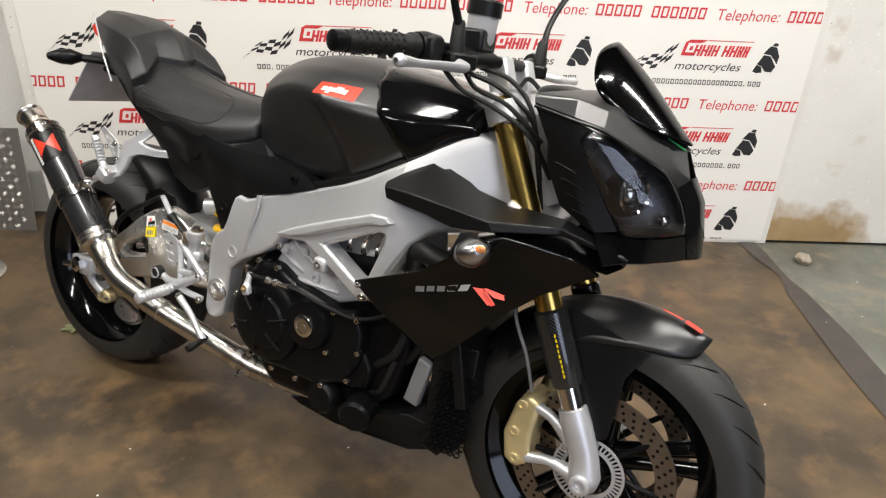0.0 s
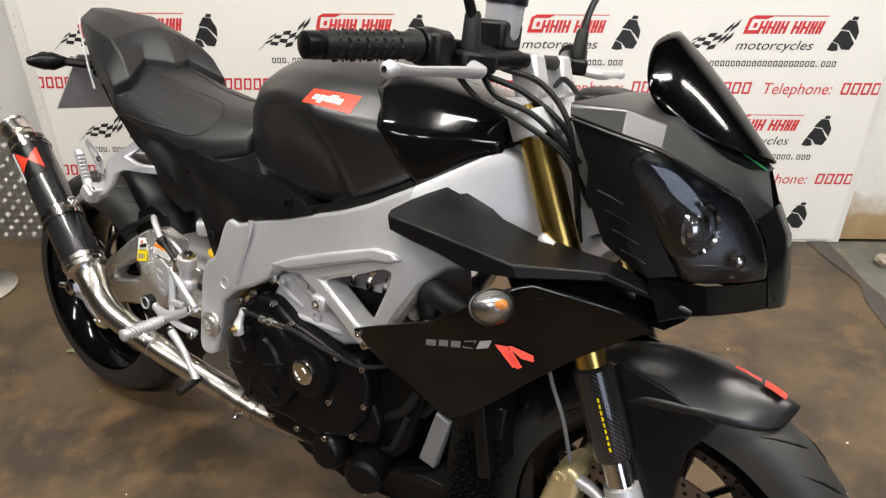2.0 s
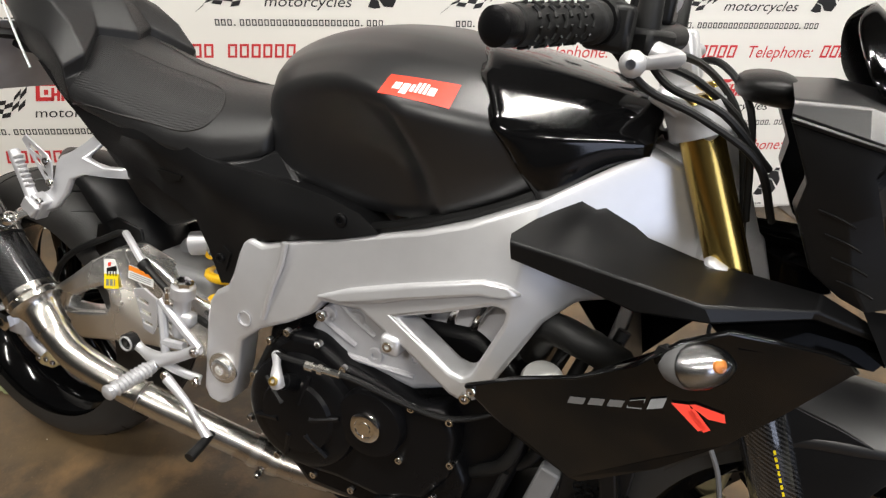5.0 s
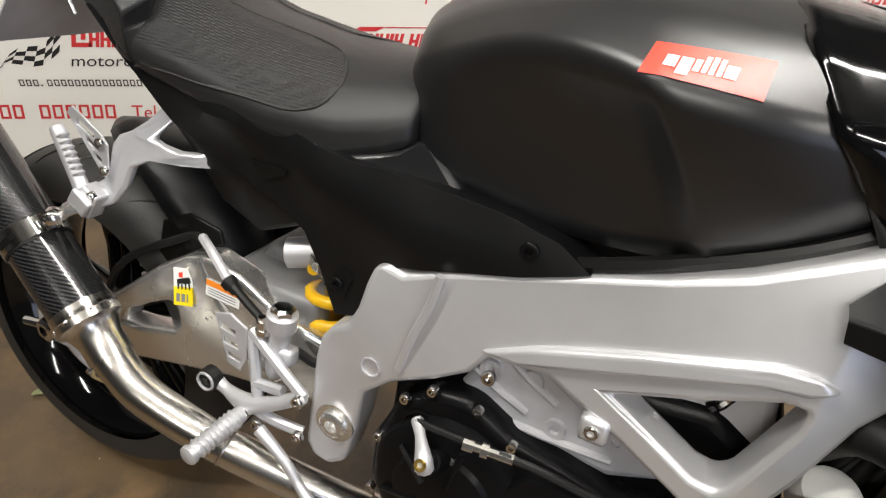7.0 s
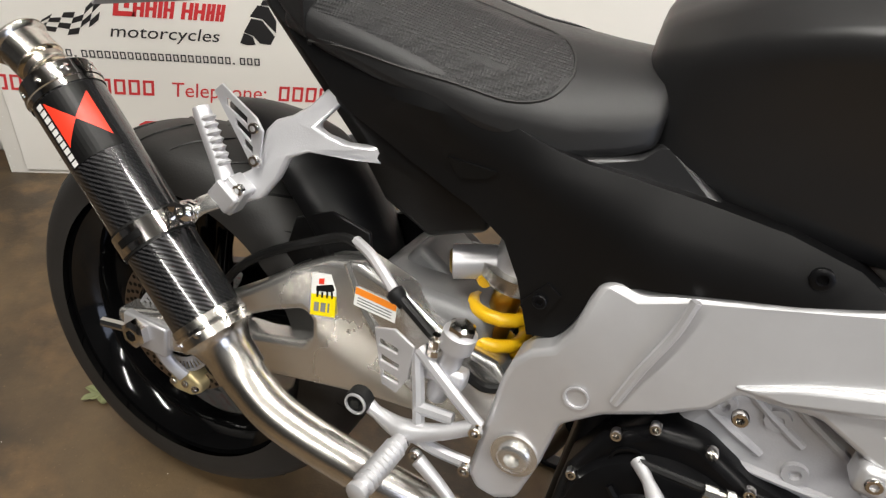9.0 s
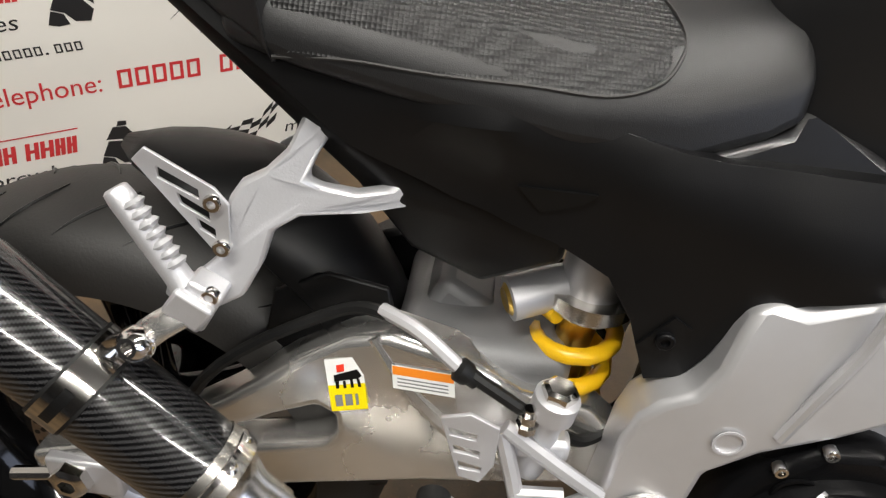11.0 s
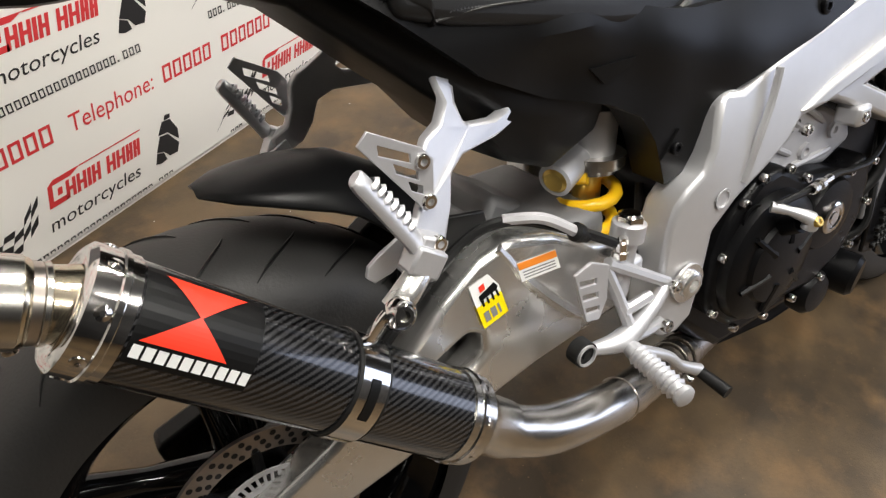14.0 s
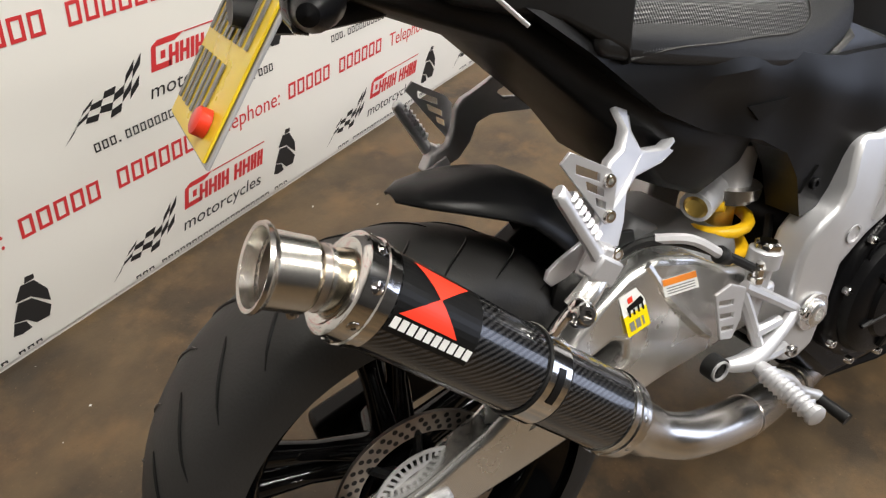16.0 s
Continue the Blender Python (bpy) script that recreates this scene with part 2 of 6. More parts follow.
# ---- mesh tools ----
def part(name, bm, material, parent=None, label="", smooth=40, bevel=0.0, sub=0, segs=2):
    me = bpy.data.meshes.new(name)
    bmesh.ops.recalc_face_normals(bm, faces=bm.faces)
    bm.to_mesh(me)
    bm.free()
    me.materials.append(material)
    me.polygons.foreach_set("use_smooth", [True] * len(me.polygons))
    if smooth < 180 and not sub:
        me.set_sharp_from_angle(angle=radians(smooth))
    ob = new(name, me)
    if bevel:
        md = ob.modifiers.new("bevel", "BEVEL")
        md.width, md.segments, md.limit_method, md.angle_limit = bevel, segs, "ANGLE", radians(30)
        md.harden_normals = False
    if sub:
        md = ob.modifiers.new("sub", "SUBSURF")
        md.levels = md.render_levels = sub
    if parent:
        ob.parent = parent
    if label:
        ob["label"] = label
    return ob


def thing(name, label, category, group="", kind=""):
    return tagged(new(name), label, category, group, kind)


def ring_mesh(rings, cap=True, closed=True, bm=None):
    """Skins equal rings of points, one after another."""
    bm = bm or bmesh.new()
    vs = [[bm.verts.new(p) for p in r] for r in rings]
    n = len(vs[0])
    for a, b in zip(vs, vs[1:]):
        for i in range(n if closed else n - 1):
            j = (i + 1) % n
            bm.faces.new((a[i], a[j], b[j], b[i]))
    if cap and closed:
        bm.faces.new(list(reversed(vs[0])))
        bm.faces.new(vs[-1])
    return bm


def axis_frame(d):
    d = Vector(d).normalized()
    a = d.orthogonal().normalized()
    return d, a, d.cross(a)


def lathe(profile, origin, axis, n=32, bm=None, up=None):
    """Turns (distance along the axis, radius) rows round the axis; the mesh carries a metric UV map."""
    d, a, b = axis_frame(axis)
    if up is not None:
        a = (Vector(up) - d * d.dot(Vector(up))).normalized()
        b = d.cross(a)
    o = Vector(origin)
    bm = bm or bmesh.new()
    uvl = bm.loops.layers.uv.verify()
    vs = [[bm.verts.new(o + d * s + (a * math.cos(k * 2 * math.pi / n) + b * math.sin(k * 2 * math.pi / n)) * max(r, 1e-4)) for k in range(n)] for s, r in profile]
    for (r0, v0), (r1, v1) in zip(zip(profile, vs), zip(profile[1:], vs[1:])):
        for k in range(n):
            f = bm.faces.new((v0[k], v0[(k + 1) % n], v1[(k + 1) % n], v1[k]))
            rr = max(r0[1], r1[1])
            us = (k, k + 1, k + 1, k)
            for lp, u, s in zip(f.loops, us, (r0[0], r0[0], r1[0], r1[0])):
                lp[uvl].uv = (u / n * 2 * math.pi * rr, s)
    return bm


def closed_lathe(profile, origin, axis, n=32, bm=None):
    return lathe(list(profile) + [profile[0]], origin, axis, n, bm)


def spline(pts, k=6):
    """A smooth line through the points."""
    p = [Vector(q) for q in pts]
    p = [2 * p[0] - p[1]] + p + [2 * p[-1] - p[-2]]
    out = []
    for i in range(1, len(p) - 2):
        for j in range(k):
            t = j / k
            a, b, c, d = p[i - 1], p[i], p[i + 1], p[i + 2]
            out.append(0.5 * ((2 * b) + (c - a) * t + (2 * a - 5 * b + 4 * c - d) * t * t + (3 * b - a - 3 * c + d) * t ** 3))
    return out + [p[-2]]


def tube(pts, r, n=10, k=6, bm=None, flat=None):
    """A round or, with flat = (width factor, height factor), oval bar along a smooth line; r may be one radius for each point."""
    line = spline(pts, k) if k > 1 else [Vector(p) for p in pts]
    rs = r if isinstance(r, (list, tuple)) else [r] * len(pts)
    rad = [rs[min(i // k, len(rs) - 2)] + (rs[min(i // k, len(rs) - 2) + 1] - rs[min(i // k, len(rs) - 2)]) * ((i % k) / k) for i in range(len(line) - 1)] + [rs[-1]] if k > 1 else rs
    rings, ref = [], None
    for i, p in enumerate(line):
        d = (line[min(i + 1, len(line) - 1)] - line[max(i - 1, 0)]).normalized()
        ref = d.orthogonal().normalized() if ref is None else (ref - d * d.dot(ref)).normalized()
        b = d.cross(ref)
        fa, fb = flat or (1, 1)
        rings.append([p + (ref * math.cos(q * 2 * math.pi / n) * fa + b * math.sin(q * 2 * math.pi / n) * fb) * rad[i] for q in range(n)])
    return ring_mesh(rings, bm=bm)


def slab(outline, yfun, thick, holes=(), bm=None, side=-1, cell=0.0):
    """A plate seen from the side: its outline in x and z, its outer face at y = yfun(x, z), thick towards the middle plane.
    side -1 is the machine's right, 1 its left; cell cuts the face into squares so that it can curve."""
    bm = bm or bmesh.new()
    yf = yfun if callable(yfun) else (lambda x, z: yfun)
    loops, edges = [], []
    for lp in (outline, *holes):
        vs = [bm.verts.new((x, 0, z)) for x, z in lp]
        loops.append(vs)
        edges += [bm.edges.new((vs[i], vs[(i + 1) % len(vs)])) for i in range(len(vs))]
    if holes:
        res = bmesh.ops.triangle_fill(bm, use_beauty=True, edges=edges, normal=(0, -1, 0))
        faces = [g for g in res["geom"] if isinstance(g, bmesh.types.BMFace)]
    else:
        faces = [bm.faces.new(loops[0])]
    if cell:
        for axis in (0, 2):
            vals = [p[axis // 2] for p in outline]
            k0, k1 = int(min(vals) / cell) + 1, int(max(vals) / cell)
            for k in range(k0, k1 + 1):
                co, no = [0, 0, 0], [0, 0, 0]
                co[axis], no[axis] = k * cell + 0.0003, 1
                bmesh.ops.bisect_plane(bm, geom=bm.verts[:] + bm.edges[:] + bm.faces[:], dist=1e-5, plane_co=co, plane_no=no)
        bmesh.ops.dissolve_degenerate(bm, dist=1e-4, edges=bm.edges)
        faces = bm.faces[:]
    seen = set()
    for f in faces:
        for v in f.verts:
            if v not in seen:
                seen.add(v)
                v.co.y = side * abs(yf(v.co.x, v.co.z))
    ext = bmesh.ops.extrude_face_region(bm, geom=faces)
    for v in [g for g in ext["geom"] if isinstance(g, bmesh.types.BMVert)]:
        v.co.y -= side * thick
    return bm


def box(x0, x1, y0, y1, z0, z1, bm=None, m=None):
    bm = bm or bmesh.new()
    mt = m or Matrix()
    v = [bm.verts.new(mt @ Vector((x, y, z))) for x in (x0, x1) for y in (y0, y1) for z in (z0, z1)]
    for f in ((0, 1, 3, 2), (4, 6, 7, 5), (0, 4, 5, 1), (2, 3, 7, 6), (0, 2, 6, 4), (1, 5, 7, 3)):
        bm.faces.new([v[i] for i in f])
    return bm


def bolt(place, axis, r, h, bm=None, n=12):
    """A round socket-head bolt."""
    return lathe([(0, r), (h * 0.8, r), (h, r * 0.85), (h, r * 0.5), (h * 0.4, r * 0.45), (h * 0.4, 0)], place, axis, n, bm)


def inter(x, rows):
    """A value between rows of (x, value)."""
    return float(np.interp(x, [r[0] for r in rows], [r[1] for r in rows]))


def near(ctrl, power=3.0):
    """y over the side view, weighed by distance from control points (x, z, y)."""
    def f(x, z):
        s = w = 0.0
        for a, b, c in ctrl:
            q = 1.0 / (((x - a) ** 2 + (z - b) ** 2) ** (power / 2) + 1e-6)
            s, w = s + q * c, w + q
        return s / w
    return f


def press(ob, p, d, lift=0.0):
    """The point of a finished part's surface met from p along d, raised by lift; p itself where nothing is met."""
    ev = ob.evaluated_get(bpy.context.evaluated_depsgraph_get())
    d = Vector(d).normalized()
    ok, loc, nor, _ = ev.ray_cast(Vector(p) - d * 0.12, d)
    return loc - d * lift if ok else Vector(p)


def flat_mesh(polys, place, bm=None):
    """Flat shapes: lists of (u, v), laid into the world by place(u, v)."""
    bm = bm or bmesh.new()
    for p in polys:
        bm.faces.new([bm.verts.new(place(u, v)) for u, v in p])
    return bm


def letters(text, size, shear=0.0):
    """The faces of a line of text as flat polygons in (u, v), and its width."""
    cu = bpy.data.curves.new("t", "FONT")
    cu.body, cu.size, cu.shear, cu.resolution_u = text, size, shear, 3
    ob = bpy.data.objects.new("t", cu)
    scene.collection.objects.link(ob)
    dg = bpy.context.evaluated_depsgraph_get()
    me = bpy.data.meshes.new_from_object(ob.evaluated_get(dg))
    polys = [[(me.vertices[i].co.x, me.vertices[i].co.y) for i in p.vertices] for p in me.polygons]
    w = max((v.co.x for v in me.vertices), default=0)
    bpy.data.objects.remove(ob)
    bpy.data.meshes.remove(me)
    return polys, w


# ---- room ----
WALL = 1.035


def sheet(name, bm, material, label, category, kind="structure", **kw):
    return tagged(part(name, bm, material, None, label, **kw), label, category, kind=kind)


sheet("floor", box(-4, 2.55, -4.6, 1.16, -0.08, 0), MATFLOOR, "worn brown vinyl floor covering with scuffs and stains", "floor")
sheet("ground", box(2.55, 6, -4.6, 1.16, -0.08, -0.004), CONCRETE, "grey-green painted concrete floor with pale stains", "floor")
sheet("wall_north", box(-4, 6, 1.16, 1.3, 0, 2.9), PAINTW, "plain white painted wall behind the banner", "wall")
# three unseen walls, added dark so that the black paint mirrors little light
sheet("wall_south", box(-4, 6, -4.75, -4.6, 0, 2.9), DARKW, "plain dark wall out of view, added to darken reflections", "wall")
sheet("wall_west", box(-4.15, -4, -4.6, 1.16, 0, 2.9), DARKW, "plain dark wall out of view, added to darken reflections", "wall")
sheet("wall_east", box(6, 6.15, -4.6, 1.16, 0, 2.9), DARKW, "plain dark wall out of view, added to darken reflections", "wall")
# unseen ceiling, added to close the room and hold reflected light down
sheet("ceiling", box(-4.15, 6.15, -4.75, 1.3, 2.9, 3.0), CEIL, "plain dark ceiling out of view, added to limit reflections", "ceiling")
# white boards that carry the banner, and the board beside it
sheet("backing_board", box(-0.50, 2.60, WALL + 0.004, WALL + 0.03, 0.0, 2.2), PAINTW, "white display board standing against the wall", "display board", kind="")
bm = box(2.602, 4.6, WALL + 0.010, WALL + 0.035, 0.012, 2.2)
sheet("white_panel", bm, PANELW, "plain white panel with a rust stain along its foot", "panel", kind="", bevel=0.002)

rng = random.Random(4)
# tape along the edge of the floor covering
tape = thing("floor_tape", "dark worn tape along the edge of the floor covering", "tape")
edge = [(2.52, 1.10, 0.05), (2.53, 0.92, 0.045), (2.535, 0.72, 0.015), (2.53, 0.60, 0.05), (2.52, 0.30, 0.07), (2.50, 0.05, 0.075), (2.49, -0.4, 0.08), (2.47, -1.5, 0.08), (2.45, -4.5, 0.08)]
bm = bmesh.new()
vv = [[bm.verts.new((x - w, y, 0.003)), bm.verts.new((x + w * 0.6, y, 0.003))] for x, y, w in edge]
for a, b in zip(vv, vv[1:]):
    bm.faces.new((a[0], a[1], b[1], b[0]))
part("strip", bm, TAPE, tape)

# ---- banner ----
banner = tagged(part("banner", box(-0.455, 2.575, WALL, WALL + 0.003, 0.012, 2.1), BANNERW, None, bevel=0.0008), "white printed advertising banner with red and black repeats", "banner")
PER, ROW, X0, Z0 = 0.735, 0.3415, -0.041, 0.291
XL, XR, ZB = -0.452, 2.572, 0.016


def clip_poly(poly):
    for axis, lim, sg in ((0, XL, 1), (0, XR, -1), (1, ZB, 1)):
        out = []
        for i, p in enumerate(poly):
            q = poly[(i + 1) % len(poly)]
            a, b = sg * (p[axis] - lim), sg * (q[axis] - lim)
            if a >= 0:
                out.append(p)
            if a * b < 0:
                s = a / (a - b)
                out.append((p[0] + (q[0] - p[0]) * s, p[1] + (q[1] - p[1]) * s))
        poly = out
        if len(poly) < 3:
            return None
    return poly


red, blk = [], []


def bars(text, x, z, h, width, store, ratio=0.78, slant=0.12):
    """Plain bars, one for each character, over a given width."""
    step = width / len(text)
    for i, ch in enumerate(text):
        if ch == " ":
            continue
        u, hh = x + i * step, h if ch != "." else h * 0.22
        w = step * ratio
        th = min(w, h) * 0.24
        for q in (((0, 0), (w, 0), (w, th), (0, th)), ((0, hh - th), (w, hh - th), (w, hh), (0, hh)), ((0, th), (th, th), (th, hh - th), (0, hh - th)), ((w - th, th), (w, th), (w, hh - th), (w - th, hh - th))) if hh > 3 * th else (((0, 0), (w * 0.4, 0), (w * 0.4, hh), (0, hh)),):
            store.append([(u + a + b * slant, z + b) for a, b in q])


tele, tw = letters("Telephone:", 1.0, 0.15)
moto, mw = letters("motorcycles", 1.0, 0.25)
for r in range(-1, 6):
    for c in range(-2, 5):
        bx, bz = X0 + c * PER, Z0 + r * ROW
        h = 0.042
        s = 0.245 / tw
        red += [[(bx + u * s, bz - h + v * h / 0.72) for u, v in p] for p in tele]
        bars("01302 760967", bx + 0.275, bz - h, h, 0.425, red)
        bars("www.chrishallmotorcycles.com", bx - 0.272, bz + 0.055, 0.019, 0.51, blk, 0.72, 0.0)
        s = 0.265 / mw
        blk += [[(bx - 0.125 + u * s, bz + 0.112 + v * 0.045) for u, v in p] for p in moto]
        # name plate: a hooked red mark, then plain slanted bars under a thin line
        sl = lambda u, v: (bx - 0.107 + u + v * 0.25, bz + 0.165 + v)
        for q in (((0, 0), (0.05, 0), (0.05, 0.012), (0.012, 0.012), (0.012, 0.048), (0.06, 0.048), (0.085, 0.060), (0.015, 0.060), (0.0, 0.05)), ((0.085, 0.057), (0.262, 0.057), (0.262, 0.060), (0.085, 0.060)), ((0.024, 0.02), (0.036, 0.02), (0.036, 0.036), (0.024, 0.036))):
            red.append([sl(*p) for p in q])
        for i, wd in enumerate((0.026, 0.026, 0.010, 0.024, 0.0, 0.026, 0.026, 0.02, 0.02)):
            u = 0.045 + sum((0.026, 0.026, 0.010, 0.024, 0.012, 0.026, 0.026, 0.02, 0.02)[:i]) + i * 0.003
            if wd:
                for q in (((0, 0), (0.009, 0), (0.009, 0.042), (0, 0.042)), ((wd - 0.009, 0), (wd, 0), (wd, 0.042), (wd - 0.009, 0.042)), ((0.009, 0.017), (wd - 0.009, 0.017), (wd - 0.009, 0.025), (0.009, 0.025))) if wd > 0.015 else (((0, 0), (wd, 0), (wd, 0.042), (0, 0.042)),):
                    red.append([sl(u + a, b) for a, b in q])
        # chequered flag on the wind
        fl = lambda a, b: (bx - 0.312 + 0.185 * a + 0.0 * b, bz + 0.092 + 0.050 * a + (0.026 + 0.056 * a) * b + 0.014 * math.sin(a * 7.0))
        for i in range(7):
            for j in range(4):
                if (i + j) % 2 == 0:
                    a0, a1, b0, b1 = i / 7, (i + 1) / 7, j / 4, (j + 1) / 4
                    lean = lambda b: (b - 0.5) * 0.03
                    blk.append([(fl(a, b)[0] + lean(b), fl(a, b)[1]) for a, b in ((a0, b0), (a1, b0), (a1, b1), (a0, b1))])
        # a plain black emblem beside it
        em = lambda u, v: (bx + 0.188 + u * 0.095, bz + 0.108 + v * 0.105)
        for q in (((0.0, 0.05), (0.18, 0.0), (0.40, 0.02), (0.34, 0.22), (0.12, 0.30)), ((0.12, 0.32), (0.36, 0.24), (0.52, 0.06), (0.80, 0.04), (0.92, 0.25), (0.62, 0.62), (0.34, 0.66)), ((0.30, 0.70), (0.62, 0.66), (0.95, 0.34), (0.98, 0.62), (0.80, 0.95), (0.52, 0.98)), ((0.60, 0.98), (0.82, 0.98), (0.84, 1.08), (0.66, 1.1))):
            blk.append([em(*p) for p in q])
for name, polys, m in (("red_print", red, PRINTRED), ("black_print", blk, PRINTBLK)):
    polys = [q for q in (clip_poly(p) for p in polys) if q]
    tagged(part(name, flat_mesh(polys, lambda u, v: (u, WALL - 0.001, v)), m, banner), kind="stuff")

# ---- things on the floor ----
# leaning tread plate with its raised bars
plate = tagged(part("tread_plate", box(-1.55, 0, -0.0015, 0.0015, 0, 0.43), TREAD, None, bevel=0.001), "grey aluminium tread plate leaning on the wall", "metal sheet")
plate.matrix_world = pose(-0.535, 0.965, 0.0, -6, 0, 2)
bm = bmesh.new()
for i in range(54):
    for j in range(15):
        cx, cz = -1.53 + i * 0.028, 0.02 + j * 0.028
        for k in range(3):
            a = radians(45 if (i + j) % 2 else -45)
            off = Vector((math.cos(a + math.pi / 2), 0, math.sin(a + math.pi / 2))) * (k - 1) * 0.0065
            c = Vector((cx, -0.0015, cz)) + off
            d, e = Vector((math.cos(a), 0, math.sin(a))) * 0.0105, Vector((-math.sin(a), 0, math.cos(a))) * 0.0019
            q = [bm.verts.new(c - d), bm.verts.new(c + e), bm.verts.new(c + d), bm.verts.new(c - e)]
            t = bm.verts.new(c + Vector((0, -0.0018, 0)))
            for u in range(4):
                bm.faces.new((q[u], q[(u + 1) % 4], t))
tagged(part("raised_bars", bm, TREAD, plate), kind="stuff")

# round metal foot of something beside the plate
foot = thing("stand_base", "round grey steel stand base on the floor", "stand base")
foot.location = (-0.60, 0.56, 0)
part("dish", lathe([(0, 0.14), (0.006, 0.145), (0.012, 0.138), (0.02, 0.07), (0.028, 0.03), (0.03, 0.0)], (0, 0, 0), (0, 0, 1), 40), STEEL, foot)
part("post", lathe([(0.02, 0.02), (0.9, 0.02), (0.9, 0)], (0, 0, 0), (0, 0, 1), 20), STEEL, foot)

# fallen leaf
bm = bmesh.new()
lf = [(0.03 * math.cos(a) * (1 + 0.35 * math.cos(5 * a)), 0.022 * math.sin(a) * (1 + 0.3 * math.cos(5 * a))) for a in (i * 2 * math.pi / 40 for i in range(40))]
c = bm.verts.new((0, 0, 0.004))
o = [bm.verts.new((u, v, 0.002 + 0.006 * abs(math.sin(i * 0.8)))) for i, (u, v) in enumerate(lf)]
for i in range(40):
    bm.faces.new((o[i], o[(i + 1) % 40], c))
leaf = tagged(part("leaf", bm, LEAF), "small dry green-brown leaf lying on the floor", "leaf")
leaf.location = (-0.045, 0.24, 0.001)

# a stone near the wall and scraps of dust
bm = bmesh.new()
bmesh.ops.create_icosphere(bm, subdivisions=2, radius=0.032)
for v in bm.verts:
    v.co *= 1 + 0.35 * noise.noise(v.co * 40)
    v.co.z *= 0.75
rock = tagged(part("stone", bm, STONE, smooth=25), "small broken piece of pale stone on the concrete", "stone")
rock.location = (2.68, 0.86, 0.018)
bm = bmesh.new()
for i in range(60):
    x, y = rng.uniform(-1.0, 3.6), rng.uniform(-0.6, 1.0)
    s = rng.uniform(0.001, 0.0035)
    a = rng.uniform(0, 6)
    bm.faces.new([bm.verts.new((x + s * math.cos(a + k * 1.6) * (1 + 0.4 * (k % 2)), y + s * math.sin(a + k * 1.6), 0.0035 if x < 2.4 else 0.005)) for k in range(4)])
tagged(part("grit", bm, WHITE), "pale specks of grit scattered on the floor", "grit", kind="stuff")


# ---- motorcycle: x forward from the rear axle, y to its left, z up; it leans on its side stand ----
bike = thing("motorcycle", "satin black sports motorcycle with silver spars, leaning on its stand", "motorcycle")
BIKE = Matrix.Translation((0.148, 0.129, 0.0)) @ Matrix.Rotation(radians(-31.2), 4, "Z") @ Matrix.Rotation(radians(-11.77), 4, "X")
bike.matrix_world = BIKE
RAX, FAX = Vector((0.032, 0, 0.308)), Vector((1.475, 0, 0.298))
Y = (0, 1, 0)


